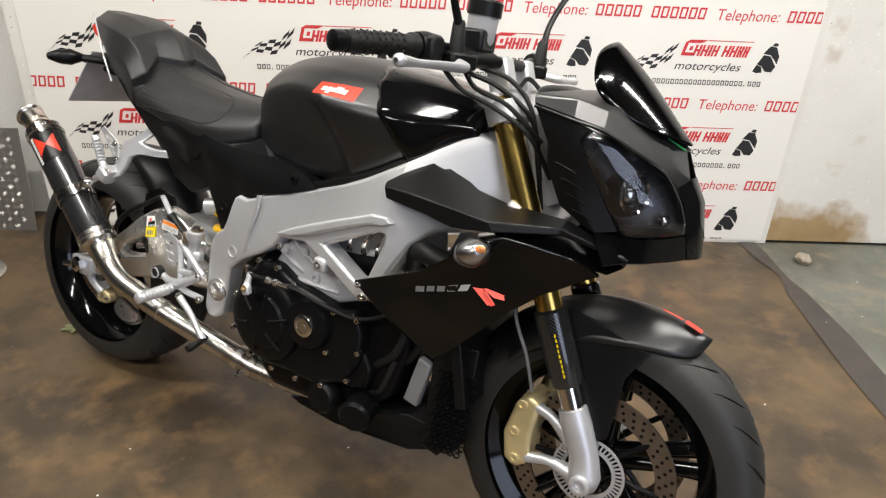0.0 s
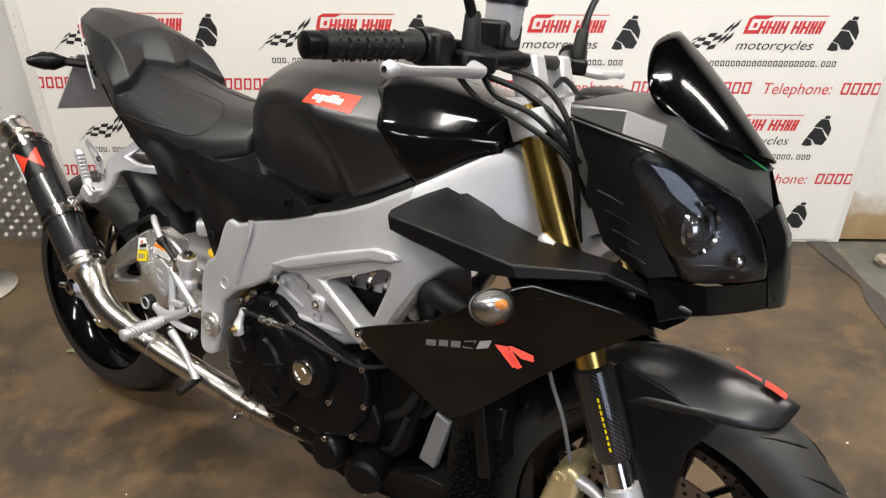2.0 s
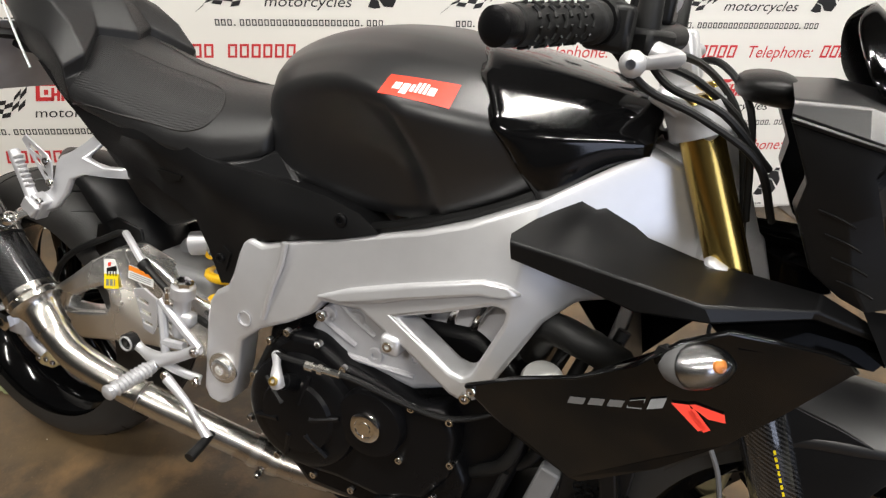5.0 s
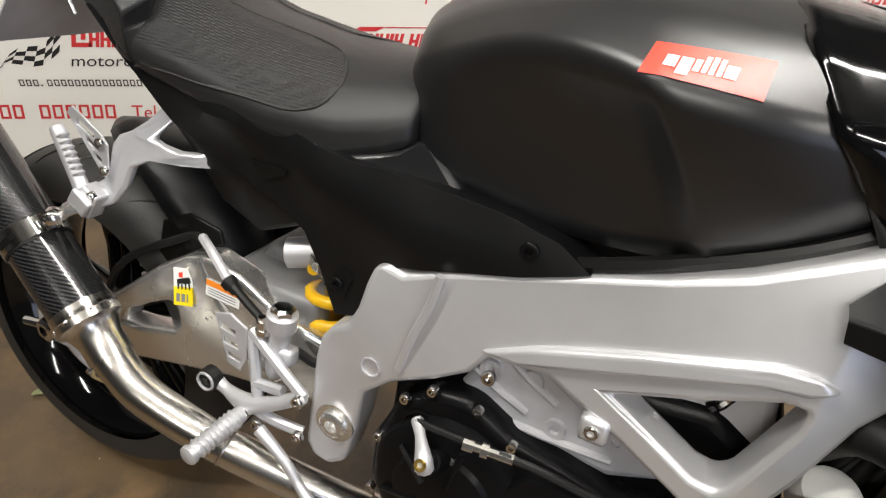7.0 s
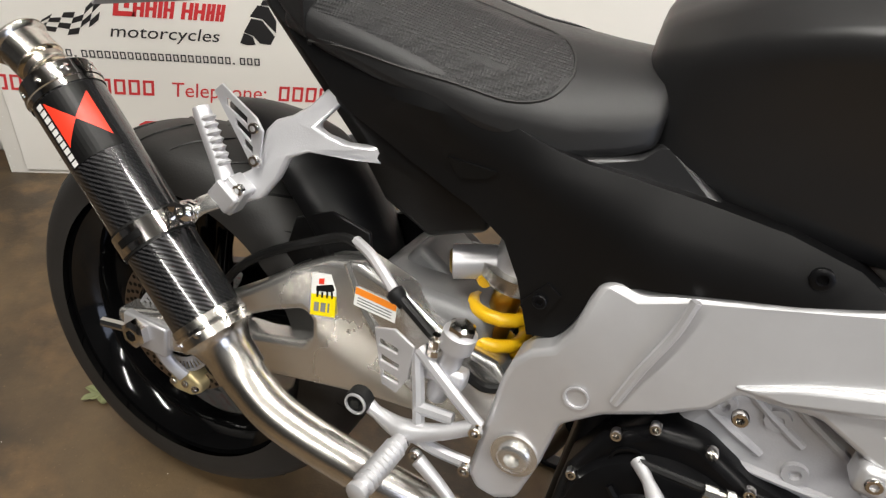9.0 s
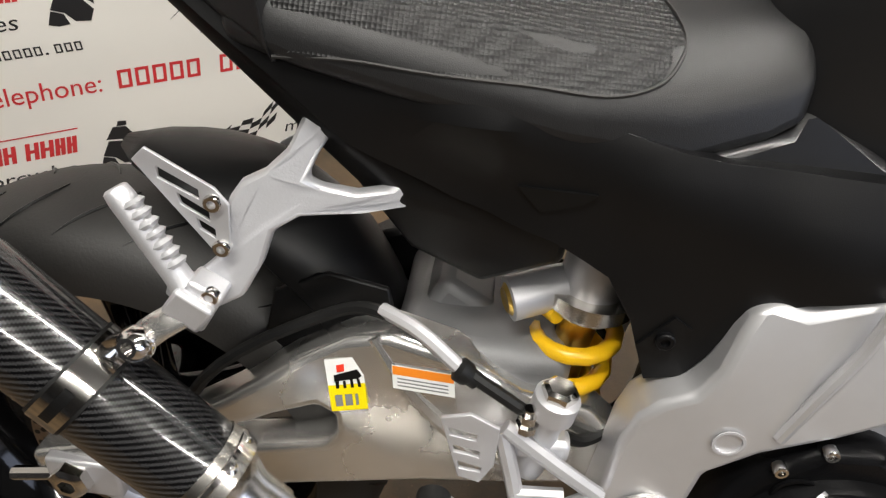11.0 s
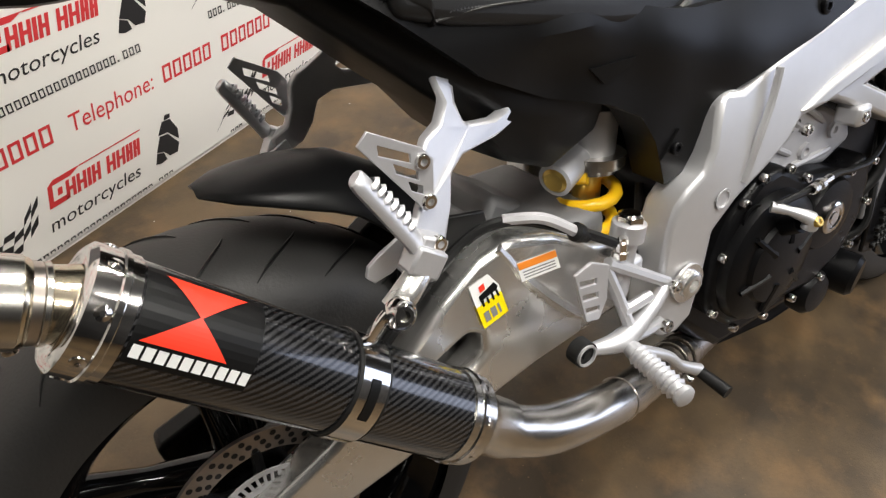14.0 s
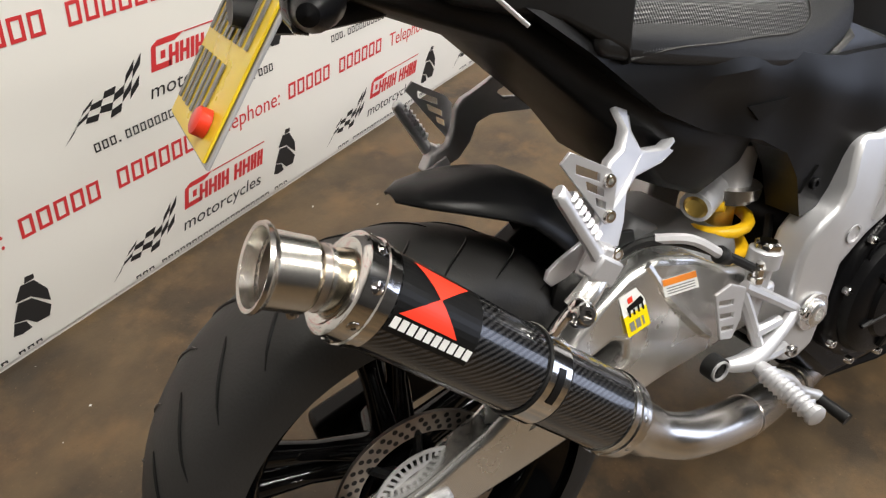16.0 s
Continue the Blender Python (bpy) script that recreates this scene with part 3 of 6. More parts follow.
def wheel(name, c, r, width, rim_r, disc_r, discs, abs_side, spokes):
    tyre_w = width / 2
    rim_w = tyre_w * 0.86
    prof = [(-rim_w, rim_r), (-rim_w, rim_r + 0.008), (-rim_w + 0.006, rim_r + 0.008), (-rim_w + 0.01, rim_r - 0.008), (-rim_w * 0.5, rim_r - 0.022), (0, rim_r - 0.026), (rim_w * 0.5, rim_r - 0.022), (rim_w - 0.01, rim_r - 0.008), (rim_w - 0.006, rim_r + 0.008), (rim_w, rim_r + 0.008), (rim_w, rim_r), (rim_w - 0.012, rim_r - 0.016), (rim_w * 0.5, rim_r - 0.032), (0, rim_r - 0.036), (-rim_w * 0.5, rim_r - 0.032), (-rim_w + 0.012, rim_r - 0.016)]
    w = part(name, closed_lathe(prof, c, Y, 64), GLOSS, bike, "gloss black alloy wheel")
    # round-shouldered tyre
    tp = []
    for i in range(25):
        a = math.pi * i / 24
        tp.append((-math.cos(a) * tyre_w, rim_r + 0.004 + (r - rim_r - 0.004) * math.sin(a) ** 0.62))
    part("tyre", lathe(tp, c, Y, 96), TYRE, w, "worn black road tyre")
    # tread grooves
    bm = bmesh.new()
    for k in range(26):
        for sg in (-1, 1):
            a0 = 2 * math.pi * (k + (0.5 if sg > 0 else 0)) / 26
            pts = []
            for j in range(7):
                s = j / 6
                u = sg * tyre_w * (0.16 + 0.66 * s)
                rr = rim_r + 0.004 + (r - rim_r - 0.004) * math.sin(math.acos(max(-1, min(1, -u / tyre_w)))) ** 0.62 + 0.0004
                a = a0 + 0.20 * s ** 1.3
                pts.append(c + Vector((rr * math.cos(a), u, rr * math.sin(a))))
            tube(pts, [0.0006, 0.0016, 0.002, 0.002, 0.002, 0.0014, 0.0005], 5, 1, bm)
    tagged(part("tread_pattern", bm, BLACKP, w), kind="stuff")
    part("hub", lathe([(-0.075, 0.0), (-0.075, 0.03), (-0.05, 0.042), (0.05, 0.042), (0.075, 0.03), (0.075, 0.0)], c, Y, 32), GLOSS, w)
    for k in range(spokes):
        bm = bmesh.new()
        for da in (-0.13, 0.13):
            a = 2 * math.pi * k / spokes + 0.35
            p0 = c + Vector((math.cos(a + da * 1.8), 0, math.sin(a + da * 1.8))) * 0.036
            p1 = c + Vector((math.cos(a + da * 0.9), 0, math.sin(a + da * 0.9))) * (rim_r - 0.026)
            mid = (p0 + p1) / 2
            tube([p0, mid, p1], [0.021, 0.014, 0.019], 10, 4, bm)
        part("spoke", bm, GLOSS, w)
    for dy in discs:
        n = 72
        bm = closed_lathe([(dy - 0.0025, disc_r), (dy + 0.0025, disc_r), (dy + 0.0025, disc_r * 0.76), (dy - 0.0025, disc_r * 0.76)], c, Y, n)
        d = part("brake_disc", bm, DISC, w, "drilled steel brake disc")
        bm = bmesh.new()
        for k in range(40):
            for q, rr in enumerate((0.81, 0.88, 0.95)):
                a = 2 * math.pi * (k + q * 0.33) / 40
                for sg in (-1, 1):
                    o = c + Vector((math.cos(a) * disc_r * rr, dy + sg * 0.003, math.sin(a) * disc_r * rr))
                    bm.faces.new([bm.verts.new(o + Vector((math.cos(t) * 0.0035, 0, math.sin(t) * 0.0035))) for t in (i * math.pi / 4 for i in range(8))])
        tagged(part("drilling", bm, BLACKP, d), kind="stuff")
        bm = bmesh.new()
        for k in range(8):
            bm = bmesh.new()
            a = 2 * math.pi * k / 8
            u = Vector((math.cos(a), 0, math.sin(a)))
            tube([c + u * 0.04 + Vector((0, dy * 0.85, 0)), c + u * disc_r * 0.6 + Vector((0, dy, 0)), c + u * disc_r * 0.79 + Vector((0, dy, 0))], [0.008, 0.006, 0.006], 6, 2, bm)
            part("carrier_arm", bm, IRON, d)
    # slotted sensor ring
    bm = bmesh.new()
    ry = abs_side
    n = 48
    closed_lathe([(ry - 0.001, 0.046), (ry + 0.001, 0.046), (ry + 0.001, 0.053), (ry - 0.001, 0.053)], c, Y, n, bm)
    closed_lathe([(ry - 0.001, 0.065), (ry + 0.001, 0.065), (ry + 0.001, 0.070), (ry - 0.001, 0.070)], c, Y, n, bm)
    for k in range(n):
        a = 2 * math.pi * k / n
        u, v = Vector((math.cos(a), 0, math.sin(a))), Vector((-math.sin(a), 0, math.cos(a))) * 0.0016
        o = c + Vector((0, ry, 0))
        for sg in (-0.001, 0.001):
            e = Vector((0, sg, 0))
            bm.faces.new([bm.verts.new(p + e) for p in (o + u * 0.051 - v, o + u * 0.067 - v, o + u * 0.067 + v, o + u * 0.051 + v)])
    part("sensor_ring", bm, CAST, w, "slotted grey sensor ring")
    return w


wheel("rear_wheel", RAX, 0.300, 0.186, 0.219, 0.11, (-0.075,), -0.09, 5)
wheel("front_wheel", FAX, 0.299, 0.12, 0.222, 0.16, (-0.068, 0.068), -0.082, 5)

# ---- swingarm ----
swy = near([(0.0, 0.31, 0.118), (0.2, 0.40, 0.125), (0.3, 0.53, 0.118), (0.32, 0.47, 0.134), (0.39, 0.51, 0.12), (0.5, 0.42, 0.115), (0.56, 0.42, 0.11)])
arm = [(-0.055, 0.325), (-0.05, 0.29), (0.03, 0.285), (0.14, 0.315), (0.27, 0.348), (0.37, 0.370), (0.47, 0.375), (0.56, 0.385), (0.57, 0.44), (0.52, 0.485), (0.455, 0.500), (0.39, 0.537), (0.335, 0.552), (0.295, 0.540), (0.24, 0.505), (0.18, 0.455), (0.10, 0.395), (0.02, 0.350)]
slot = [(0.165, 0.388), (0.20, 0.392), (0.272, 0.412), (0.287, 0.43), (0.285, 0.455), (0.268, 0.462), (0.225, 0.44), (0.18, 0.412)]
swing = part("swingarm", slab(arm, swy, 0.045, [slot]), POLISH, bike, "brushed aluminium swingarm", bevel=0.013, segs=4)
part("swingarm_rib", tube([(0.318, -0.116, 0.545), (0.355, -0.120, 0.49), (0.42, -0.116, 0.42), (0.455, -0.11, 0.39)], [0.006, 0.009, 0.010, 0.005], 8, 5), POLISH, swing)
part("left_arm", slab(arm, 0.11, 0.04, [slot], side=1), IRON, swing, bevel=0.008)
part("cross_brace", box(0.33, 0.50, -0.10, 0.10, 0.40, 0.53), DARKCAST, swing, bevel=0.02, segs=3)
part("shock_bridge", slab([(0.325, 0.475), (0.40, 0.450), (0.432, 0.525), (0.372, 0.560)], 0.035, 0.11), DARKCAST, swing, "grey cast bridge with raised lettering", bevel=0.012)
ad = part("axle_block", box(-0.03, 0.05, -0.128, -0.112, 0.285, 0.335), CAST, swing, bevel=0.004)
part("axle_nut", lathe([(0, 0.022), (0.014, 0.022), (0.018, 0.016), (0.018, 0.010), (0.006, 0.009)], (0, -0.125, 0.312), (0, -1, 0), 6), CHROME, ad)
part("adjuster", lathe([(-0.07, 0.008), (0.02, 0.008), (0.02, 0)], (-0.01, -0.118, 0.305), (1, 0, 0.2), 8), CHROME, ad)


def decal(name, corners, m, parent, label="", lift=0.0):
    """A flat sticker on four corners, its outward side towards -y."""
    bm = bmesh.new()
    bm.faces.new([bm.verts.new(Vector(c) + Vector((0, -lift, 0))) for c in corners])
    return part(name, bm, m, parent, label)


def quad_on(o, u, v, poly):
    return [Vector(o) + Vector(u) * a + Vector(v) * b for a, b in poly]


def on_arm(x, z, lift=0.0015):
    return Vector((x, -swy(x, z) - lift, z))


EO, EU, EV = on_arm(0.2745, 0.517, 0.003), on_arm(0.308, 0.525, 0.003) - on_arm(0.2745, 0.517, 0.003), on_arm(0.284, 0.466, 0.003) - on_arm(0.2745, 0.517, 0.003)
st = decal("maker_sticker", quad_on(EO, EU, EV, [(0, 0), (1, 0), (1, 0.5), (0, 0.5)]), WHITE, swing, "white and yellow sticker with a black emblem")
decal("yellow_half", quad_on(EO, EU, EV, [(0, 0.5), (1, 0.5), (1, 1), (0, 1)]), STKYEL, st)
for k, q in enumerate(([(0.2, 0.3), (0.85, 0.22), (0.95, 0.35), (0.85, 0.4), (0.2, 0.42)], [(0.22, 0.42), (0.32, 0.42), (0.3, 0.56), (0.22, 0.56)], [(0.42, 0.42), (0.5, 0.42), (0.5, 0.56), (0.42, 0.56)], [(0.62, 0.4), (0.7, 0.4), (0.7, 0.56), (0.62, 0.56)], [(0.8, 0.4), (0.88, 0.4), (0.9, 0.56), (0.82, 0.56)])):
    decal("emblem_mark", quad_on(EO, EU, EV, q), BLACKP, st, lift=0.0007)
decal("emblem_mark", quad_on(EO, EU, EV, [(0.3, 0.12), (0.52, 0.1), (0.5, 0.24), (0.3, 0.25)]), RED, st, lift=0.0007)
for q in ([(0.15, 0.68), (0.35, 0.68), (0.35, 0.9), (0.15, 0.9)], [(0.42, 0.68), (0.62, 0.68), (0.62, 0.9), (0.42, 0.9)], [(0.7, 0.68), (0.78, 0.68), (0.78, 0.9), (0.7, 0.9)]):
    decal("plain_bar", quad_on(EO, EU, EV, q), GREYTXT, st, lift=0.0007)
LO = on_arm(0.336, 0.523, 0.003)
LU, LV = on_arm(0.392, 0.519, 0.003) - LO, Vector((0.003, -0.006, -0.022))
st = decal("warning_label", quad_on(LO, LU, LV, [(0, 0), (1, 0), (1, 1), (0, 1)]), WHITE, swing, "white warning label with an orange band")
decal("orange_band", quad_on(LO, LU, LV, [(0.01, 0.02), (0.99, 0.02), (0.99, 0.38), (0.01, 0.38)]), ORANGE, st, lift=0.0007)
for i in range(3):
    decal("plain_bar", quad_on(LO, LU, LV, [(0.08, 0.5 + i * 0.15), (0.9, 0.5 + i * 0.15), (0.9, 0.56 + i * 0.15), (0.08, 0.56 + i * 0.15)]), GREYTXT, st, lift=0.0007)

# rear caliper under the arm and its hose along the arm
cal = part("rear_caliper", slab([(0.028, 0.212), (0.040, 0.203), (0.072, 0.205), (0.090, 0.218), (0.088, 0.236), (0.060, 0.246), (0.032, 0.240)], 0.098, 0.04), CALIPER, bike, "gold brake caliper", bevel=0.006, segs=3)
for cx, cz in ((0.040, 0.222), (0.062, 0.226), (0.080, 0.224)):
    part("caliper_bolt", bolt((cx, -0.097, cz), (0, -1, 0), 0.006, 0.006), CHROME, cal)
part("caliper_bracket", tube([(0.02, -0.112, 0.300), (0.035, -0.108, 0.265), (0.060, -0.100, 0.240)], [0.014, 0.010, 0.010], 8, 3, flat=(1, 0.6)), CAST, cal)
part("rear_brake_hose", tube([(0.08, -0.10, 0.30), (0.16, -0.12, 0.475), (0.27, -0.105, 0.553), (0.33, -0.12, 0.575), (0.40, -0.15, 0.55), (0.462, -0.155, 0.512)], 0.006, 8, 6), RUBBER, bike)
part("hose_sleeve", tube([(0.325, -0.117, 0.577), (0.36, -0.138, 0.575), (0.397, -0.15, 0.551)], 0.0065, 8, 6), GREYCAST, bike, "grey hose sleeve")
part("hose_boot", lathe([(0, 0.006), (0.003, 0.011), (0.012, 0.0105), (0.015, 0.008), (0.022, 0.008), (0.024, 0.005)], (0.393, -0.150, 0.553), (0.06, -0.003, -0.04), 12), RUBBER, bike)

# ---- main spars ----
YF = [(0.5, 0.150), (0.56, 0.164), (0.62, 0.167), (0.80, 0.170), (0.90, 0.182), (0.98, 0.196), (1.04, 0.200), (1.10, 0.158), (1.16, 0.115), (1.22, 0.082), (1.26, 0.06)]


def spar_y(x, z):
    return inter(x, YF) - max(0.0, z - inter(x, [(0.6, 0.60), (1.0, 0.70), (1.2, 0.85)])) * 0.22


spar = [(0.600, 0.625), (0.606, 0.645), (0.622, 0.654), (0.645, 0.650), (0.689, 0.668), (0.76, 0.690), (0.826, 0.712), (0.90, 0.738), (0.962, 0.766), (1.05, 0.815), (1.152, 0.886), (1.195, 0.870), (1.245, 0.760), (1.19, 0.700), (1.11, 0.690), (1.078, 0.660), (1.046, 0.595), (1.022, 0.543), (1.0, 0.526), (0.976, 0.530), (0.90, 0.566), (0.82, 0.600), (0.755, 0.592), (0.738, 0.566), (0.70, 0.540), (0.649, 0.513), (0.612, 0.480), (0.605, 0.42), (0.592, 0.36), (0.572, 0.345), (0.540, 0.345), (0.528, 0.36), (0.533, 0.43), (0.538, 0.50), (0.545, 0.530), (0.560, 0.552), (0.582, 0.566), (0.594, 0.592)]
win = [(0.880, 0.610), (0.95, 0.642), (1.020, 0.676), (1.036, 0.674), (1.034, 0.655), (1.002, 0.572), (0.990, 0.563), (0.972, 0.565)]
chassis = part("chassis", slab(spar, spar_y, 0.05, [win]), SILVER, bike, "silver-painted alloy twin-spar chassis", bevel=0.009, segs=3)
part("left_spar", slab(spar, spar_y, 0.05, [win], side=1), SILVER, chassis, bevel=0.008)
rib = [(0.745, 0.600), (0.80, 0.628), (0.90, 0.668), (1.00, 0.706), (1.035, 0.708), (1.052, 0.698), (1.03, 0.690), (1.00, 0.686), (0.90, 0.645), (0.85, 0.622), (0.79, 0.602)]
part("spar_rib", slab(rib, lambda x, z: inter(x, YF) + 0.006, 0.03), SILVER, chassis, bevel=0.006, segs=3)
part("strut_lug", box(0.862, 0.892, -0.186, -0.15, 0.552, 0.582), SILVER, chassis, bevel=0.006)
part("weld_seam", tube([(0.690, -0.168, 0.668), (0.683, -0.169, 0.63), (0.668, -0.170, 0.585), (0.655, -0.168, 0.535)], 0.005, 8, 5), SILVER, chassis)
part("head_tube", lathe([(0, 0.045), (0.17, 0.045), (0.17, 0)], (1.265, 0, 0.76), (-0.418, 0, 0.908), 24), SILVER, chassis)
part("gusset", slab([(1.14, 0.89), (1.20, 0.88), (1.27, 0.74), (1.20, 0.72)], 0.075, 0.15), CAST, chassis, bevel=0.01)
pv = part("pivot_bolt", lathe([(0, 0.027), (0.004, 0.027), (0.004, 0.019), (0.010, 0.018), (0.012, 0.015), (0.012, 0.009), (0.004, 0.008), (0.004, 0)], (0.576, -0.163, 0.418), (0, -1, 0), 24), POLISH, chassis, "bright swingarm pivot nut")
part("hole_plug", lathe([(0, 0.0135), (0.001, 0.0135), (0.001, 0.011), (-0.006, 0.010), (-0.006, 0)], (0.619, -0.168, 0.523), (0, -1, 0), 20), GREYCAST, chassis)
for bx, bz, br in ((0.876, 0.567, 0.008), (0.762, 0.575, 0.008), (1.002, 0.540, 0.008)):
    part("bolt", bolt((bx, -inter(bx, YF) - 0.002, bz), (0, -1, 0), br, 0.008), CHROME, chassis)

# ---- engine ----
eng = part("engine", slab([(0.62, 0.30), (0.63, 0.50), (0.70, 0.55), (0.80, 0.58), (0.98, 0.60), (1.06, 0.55), (1.08, 0.42), (1.05, 0.30), (0.95, 0.215), (0.72, 0.21)], 0.125, 0.25), IRON, bike, "black and grey V-four engine", bevel=0.02, segs=3)
part("upper_casting", slab([(0.71, 0.51), (0.745, 0.575), (0.80, 0.595), (0.87, 0.575), (0.945, 0.535), (0.96, 0.50), (0.90, 0.475), (0.78, 0.49)], 0.135, 0.10), GREYCAST, eng, "pale grey cylinder casting", bevel=0.012, segs=3)
for a, b in (((0.73, 0.555), (0.80, 0.52)), ((0.765, 0.585), (0.83, 0.545)), ((0.80, 0.592), (0.87, 0.55)), ((0.76, 0.50), (0.90, 0.50))):
    part("casting_rib", tube([(a[0], -0.134, a[1]), ((a[0] + b[0]) / 2, -0.137, (a[1] + b[1]) / 2), (b[0], -0.134, b[1])], 0.005, 8, 3), GREYCAST, eng)
for bx, bz in ((0.752, 0.56), (0.80, 0.565), (0.835, 0.515), (0.90, 0.53)):
    part("casting_boss", lathe([(0, 0.013), (0.006, 0.012), (0.006, 0.006), (0.002, 0.005), (0.002, 0)], (bx, -0.134, bz), (0, -1, 0), 16), GREYCAST, eng)
for x0 in (0.905, 0.94, 0.975):
    part("throttle_linkage", tube([(x0, -0.118, 0.60), (x0 + 0.01, -0.135, 0.625), (x0 + 0.025, -0.125, 0.655)], [0.008, 0.005, 0.007], 8, 3), CHROME, eng)
part("cylinder_head", slab([(0.86, 0.56), (0.87, 0.64), (1.02, 0.68), (1.04, 0.56), (0.97, 0.52)], 0.115, 0.2), GREYCAST, eng, bevel=0.012)
case = [(0.628, 0.36), (0.632, 0.43), (0.655, 0.485), (0.70, 0.523), (0.745, 0.528), (0.80, 0.498), (0.86, 0.488), (0.92, 0.470), (0.965, 0.485), (0.985, 0.44), (0.985, 0.37), (0.95, 0.315), (0.88, 0.285), (0.80, 0.290), (0.74, 0.285), (0.68, 0.30), (0.645, 0.33)]
part("side_case", slab(case, 0.165, 0.06), IRON, eng, bevel=0.012, segs=3)
part("clutch_cover", lathe([(-0.03, 0.098), (0.0, 0.098), (0.012, 0.094), (0.018, 0.084), (0.020, 0.064), (0.026, 0.060), (0.030, 0.040), (0.030, 0)], (0.735, -0.165, 0.398), (0, -1, 0), 48), IRON, eng, "round black clutch cover")
for k in range(6):
    a = k * math.pi / 3 + 0.3
    u = Vector((math.cos(a), 0, math.sin(a)))
    part("cover_rib", tube([Vector((0.735, -0.193, 0.398)) + u * 0.03, Vector((0.735, -0.186, 0.398)) + u * 0.078], [0.006, 0.004], 6, 2), IRON, eng)
cv = part("pick_up_cover", lathe([(-0.03, 0.056), (0.004, 0.056), (0.012, 0.052), (0.014, 0.04), (0.014, 0)], (0.855, -0.170, 0.425), (0, -1, 0), 40), IRON, eng)
part("emblem_disc", lathe([(0, 0.0245), (0.004, 0.0245), (0.006, 0.022), (0.006, 0.016), (0.0045, 0.015), (0.0045, 0.010), (0.006, 0.009), (0.006, 0)], (0.853, -0.184, 0.424), (0, -1, 0), 32), CHROME, cv, "bright emblem disc")
for bx, bz in ((0.640, 0.43), (0.668, 0.50), (0.70, 0.525), (0.755, 0.522), (0.80, 0.495), (0.635, 0.345), (0.69, 0.295), (0.76, 0.285), (0.83, 0.285), (0.90, 0.295), (0.965, 0.33), (0.985, 0.40), (0.975, 0.47), (0.915, 0.47), (0.905, 0.375)):
    part("case_bolt", bolt((bx, -0.163, bz), (0, -1, 0), 0.0065, 0.009, n=10), CHROME, eng)
part("round_recess", lathe([(0, 0.021), (0.003, 0.021), (0.003, 0.018), (-0.002, 0.017), (-0.002, 0)], (0.690, -0.166, 0.470), (0, -1, 0), 24), IRON, eng)
# clutch arm and cable
ca = part("clutch_arm", tube([(0.724, -0.222, 0.470), (0.722, -0.223, 0.482), (0.708, -0.204, 0.490), (0.694, -0.186, 0.494)], [0.011, 0.010, 0.0060, 0.0075], 10, 4), CAST, bike, "silver clutch release arm")
part("arm_bolt", bolt((0.723, -0.230, 0.480), (0, -0.85, 0.5), 0.007, 0.006), BRASS, ca)
part("release_shaft", lathe([(0, 0.014), (0.030, 0.013), (0.030, 0.009), (0.045, 0.008)], (0.728, -0.186, 0.455), (-0.004, -0.036, 0.022), 16), IRON, ca, "black release shaft housing")
part("clutch_cable", tube([(0.695, -0.190, 0.496), (0.76, -0.196, 0.502), (0.83, -0.190, 0.500), (0.90, -0.175, 0.480), (0.98, -0.165, 0.475), (1.06, -0.14, 0.52), (1.12, -0.10, 0.62)], 0.0045, 8, 6), RUBBER, bike)
part("cable_adjuster", lathe([(0, 0.005), (0, 0.007), (0.012, 0.007), (0.012, 0.0045), (0.02, 0.0045), (0.02, 0.008), (0.028, 0.008), (0.028, 0.005), (0.055, 0.0055)], (0.755, -0.200, 0.503), (0.07, 0.01, -0.002), 8), STEEL, bike)
# lower clutter: sump, water pump, hoses, filter
part("sump", slab([(0.72, 0.225), (0.78, 0.17), (0.98, 0.17), (1.02, 0.24)], 0.085, 0.17), IRON, eng, bevel=0.015)
part("water_pump", lathe([(0, 0.038), (0.02, 0.038), (0.03, 0.030), (0.032, 0.012), (0.032, 0)], (0.90, -0.140, 0.262), (0, -1, 0), 28), IRON, eng)
part("pump_body", slab([(0.93, 0.30), (1.0, 0.31), (1.01, 0.36), (0.985, 0.40), (0.95, 0.36)], 0.150, 0.05), IRON, eng, bevel=0.01)
part("oil_filter", lathe([(0, 0.036), (0.055, 0.036), (0.062, 0.03), (0.062, 0)], (0.985, -0.12, 0.265), (0.25, -1, -0.1), 24), IRON, eng)
for y, x0 in ((-0.12, 1.0), (-0.09, 1.03), (-0.06, 1.06)):
    part("coolant_hose", tube([(x0, y, 0.36), (x0 + 0.06, y - 0.02, 0.42), (x0 + 0.08, y, 0.52), (x0 + 0.11, y + 0.02, 0.62)], 0.010, 10, 5), RUBBER, eng)
part("filler_cap", lathe([(-0.02, 0.030), (0.004, 0.030), (0.011, 0.027), (0.015, 0.019), (0.016, 0)], (1.088, -0.148, 0.566), (0.1, -0.4, 0.9), 32), WHITE, eng, "white filler cap")
part("intake_hose", tube([(1.06, -0.10, 0.58), (1.085, -0.15, 0.645), (1.13, -0.17, 0.650), (1.18, -0.14, 0.62)], 0.021, 12, 5), RUBBER, eng)
part("engine_bolt", bolt((1.0, -0.15, 0.53), (0, -1, 0), 0.01, 0.02), CHROME, eng)

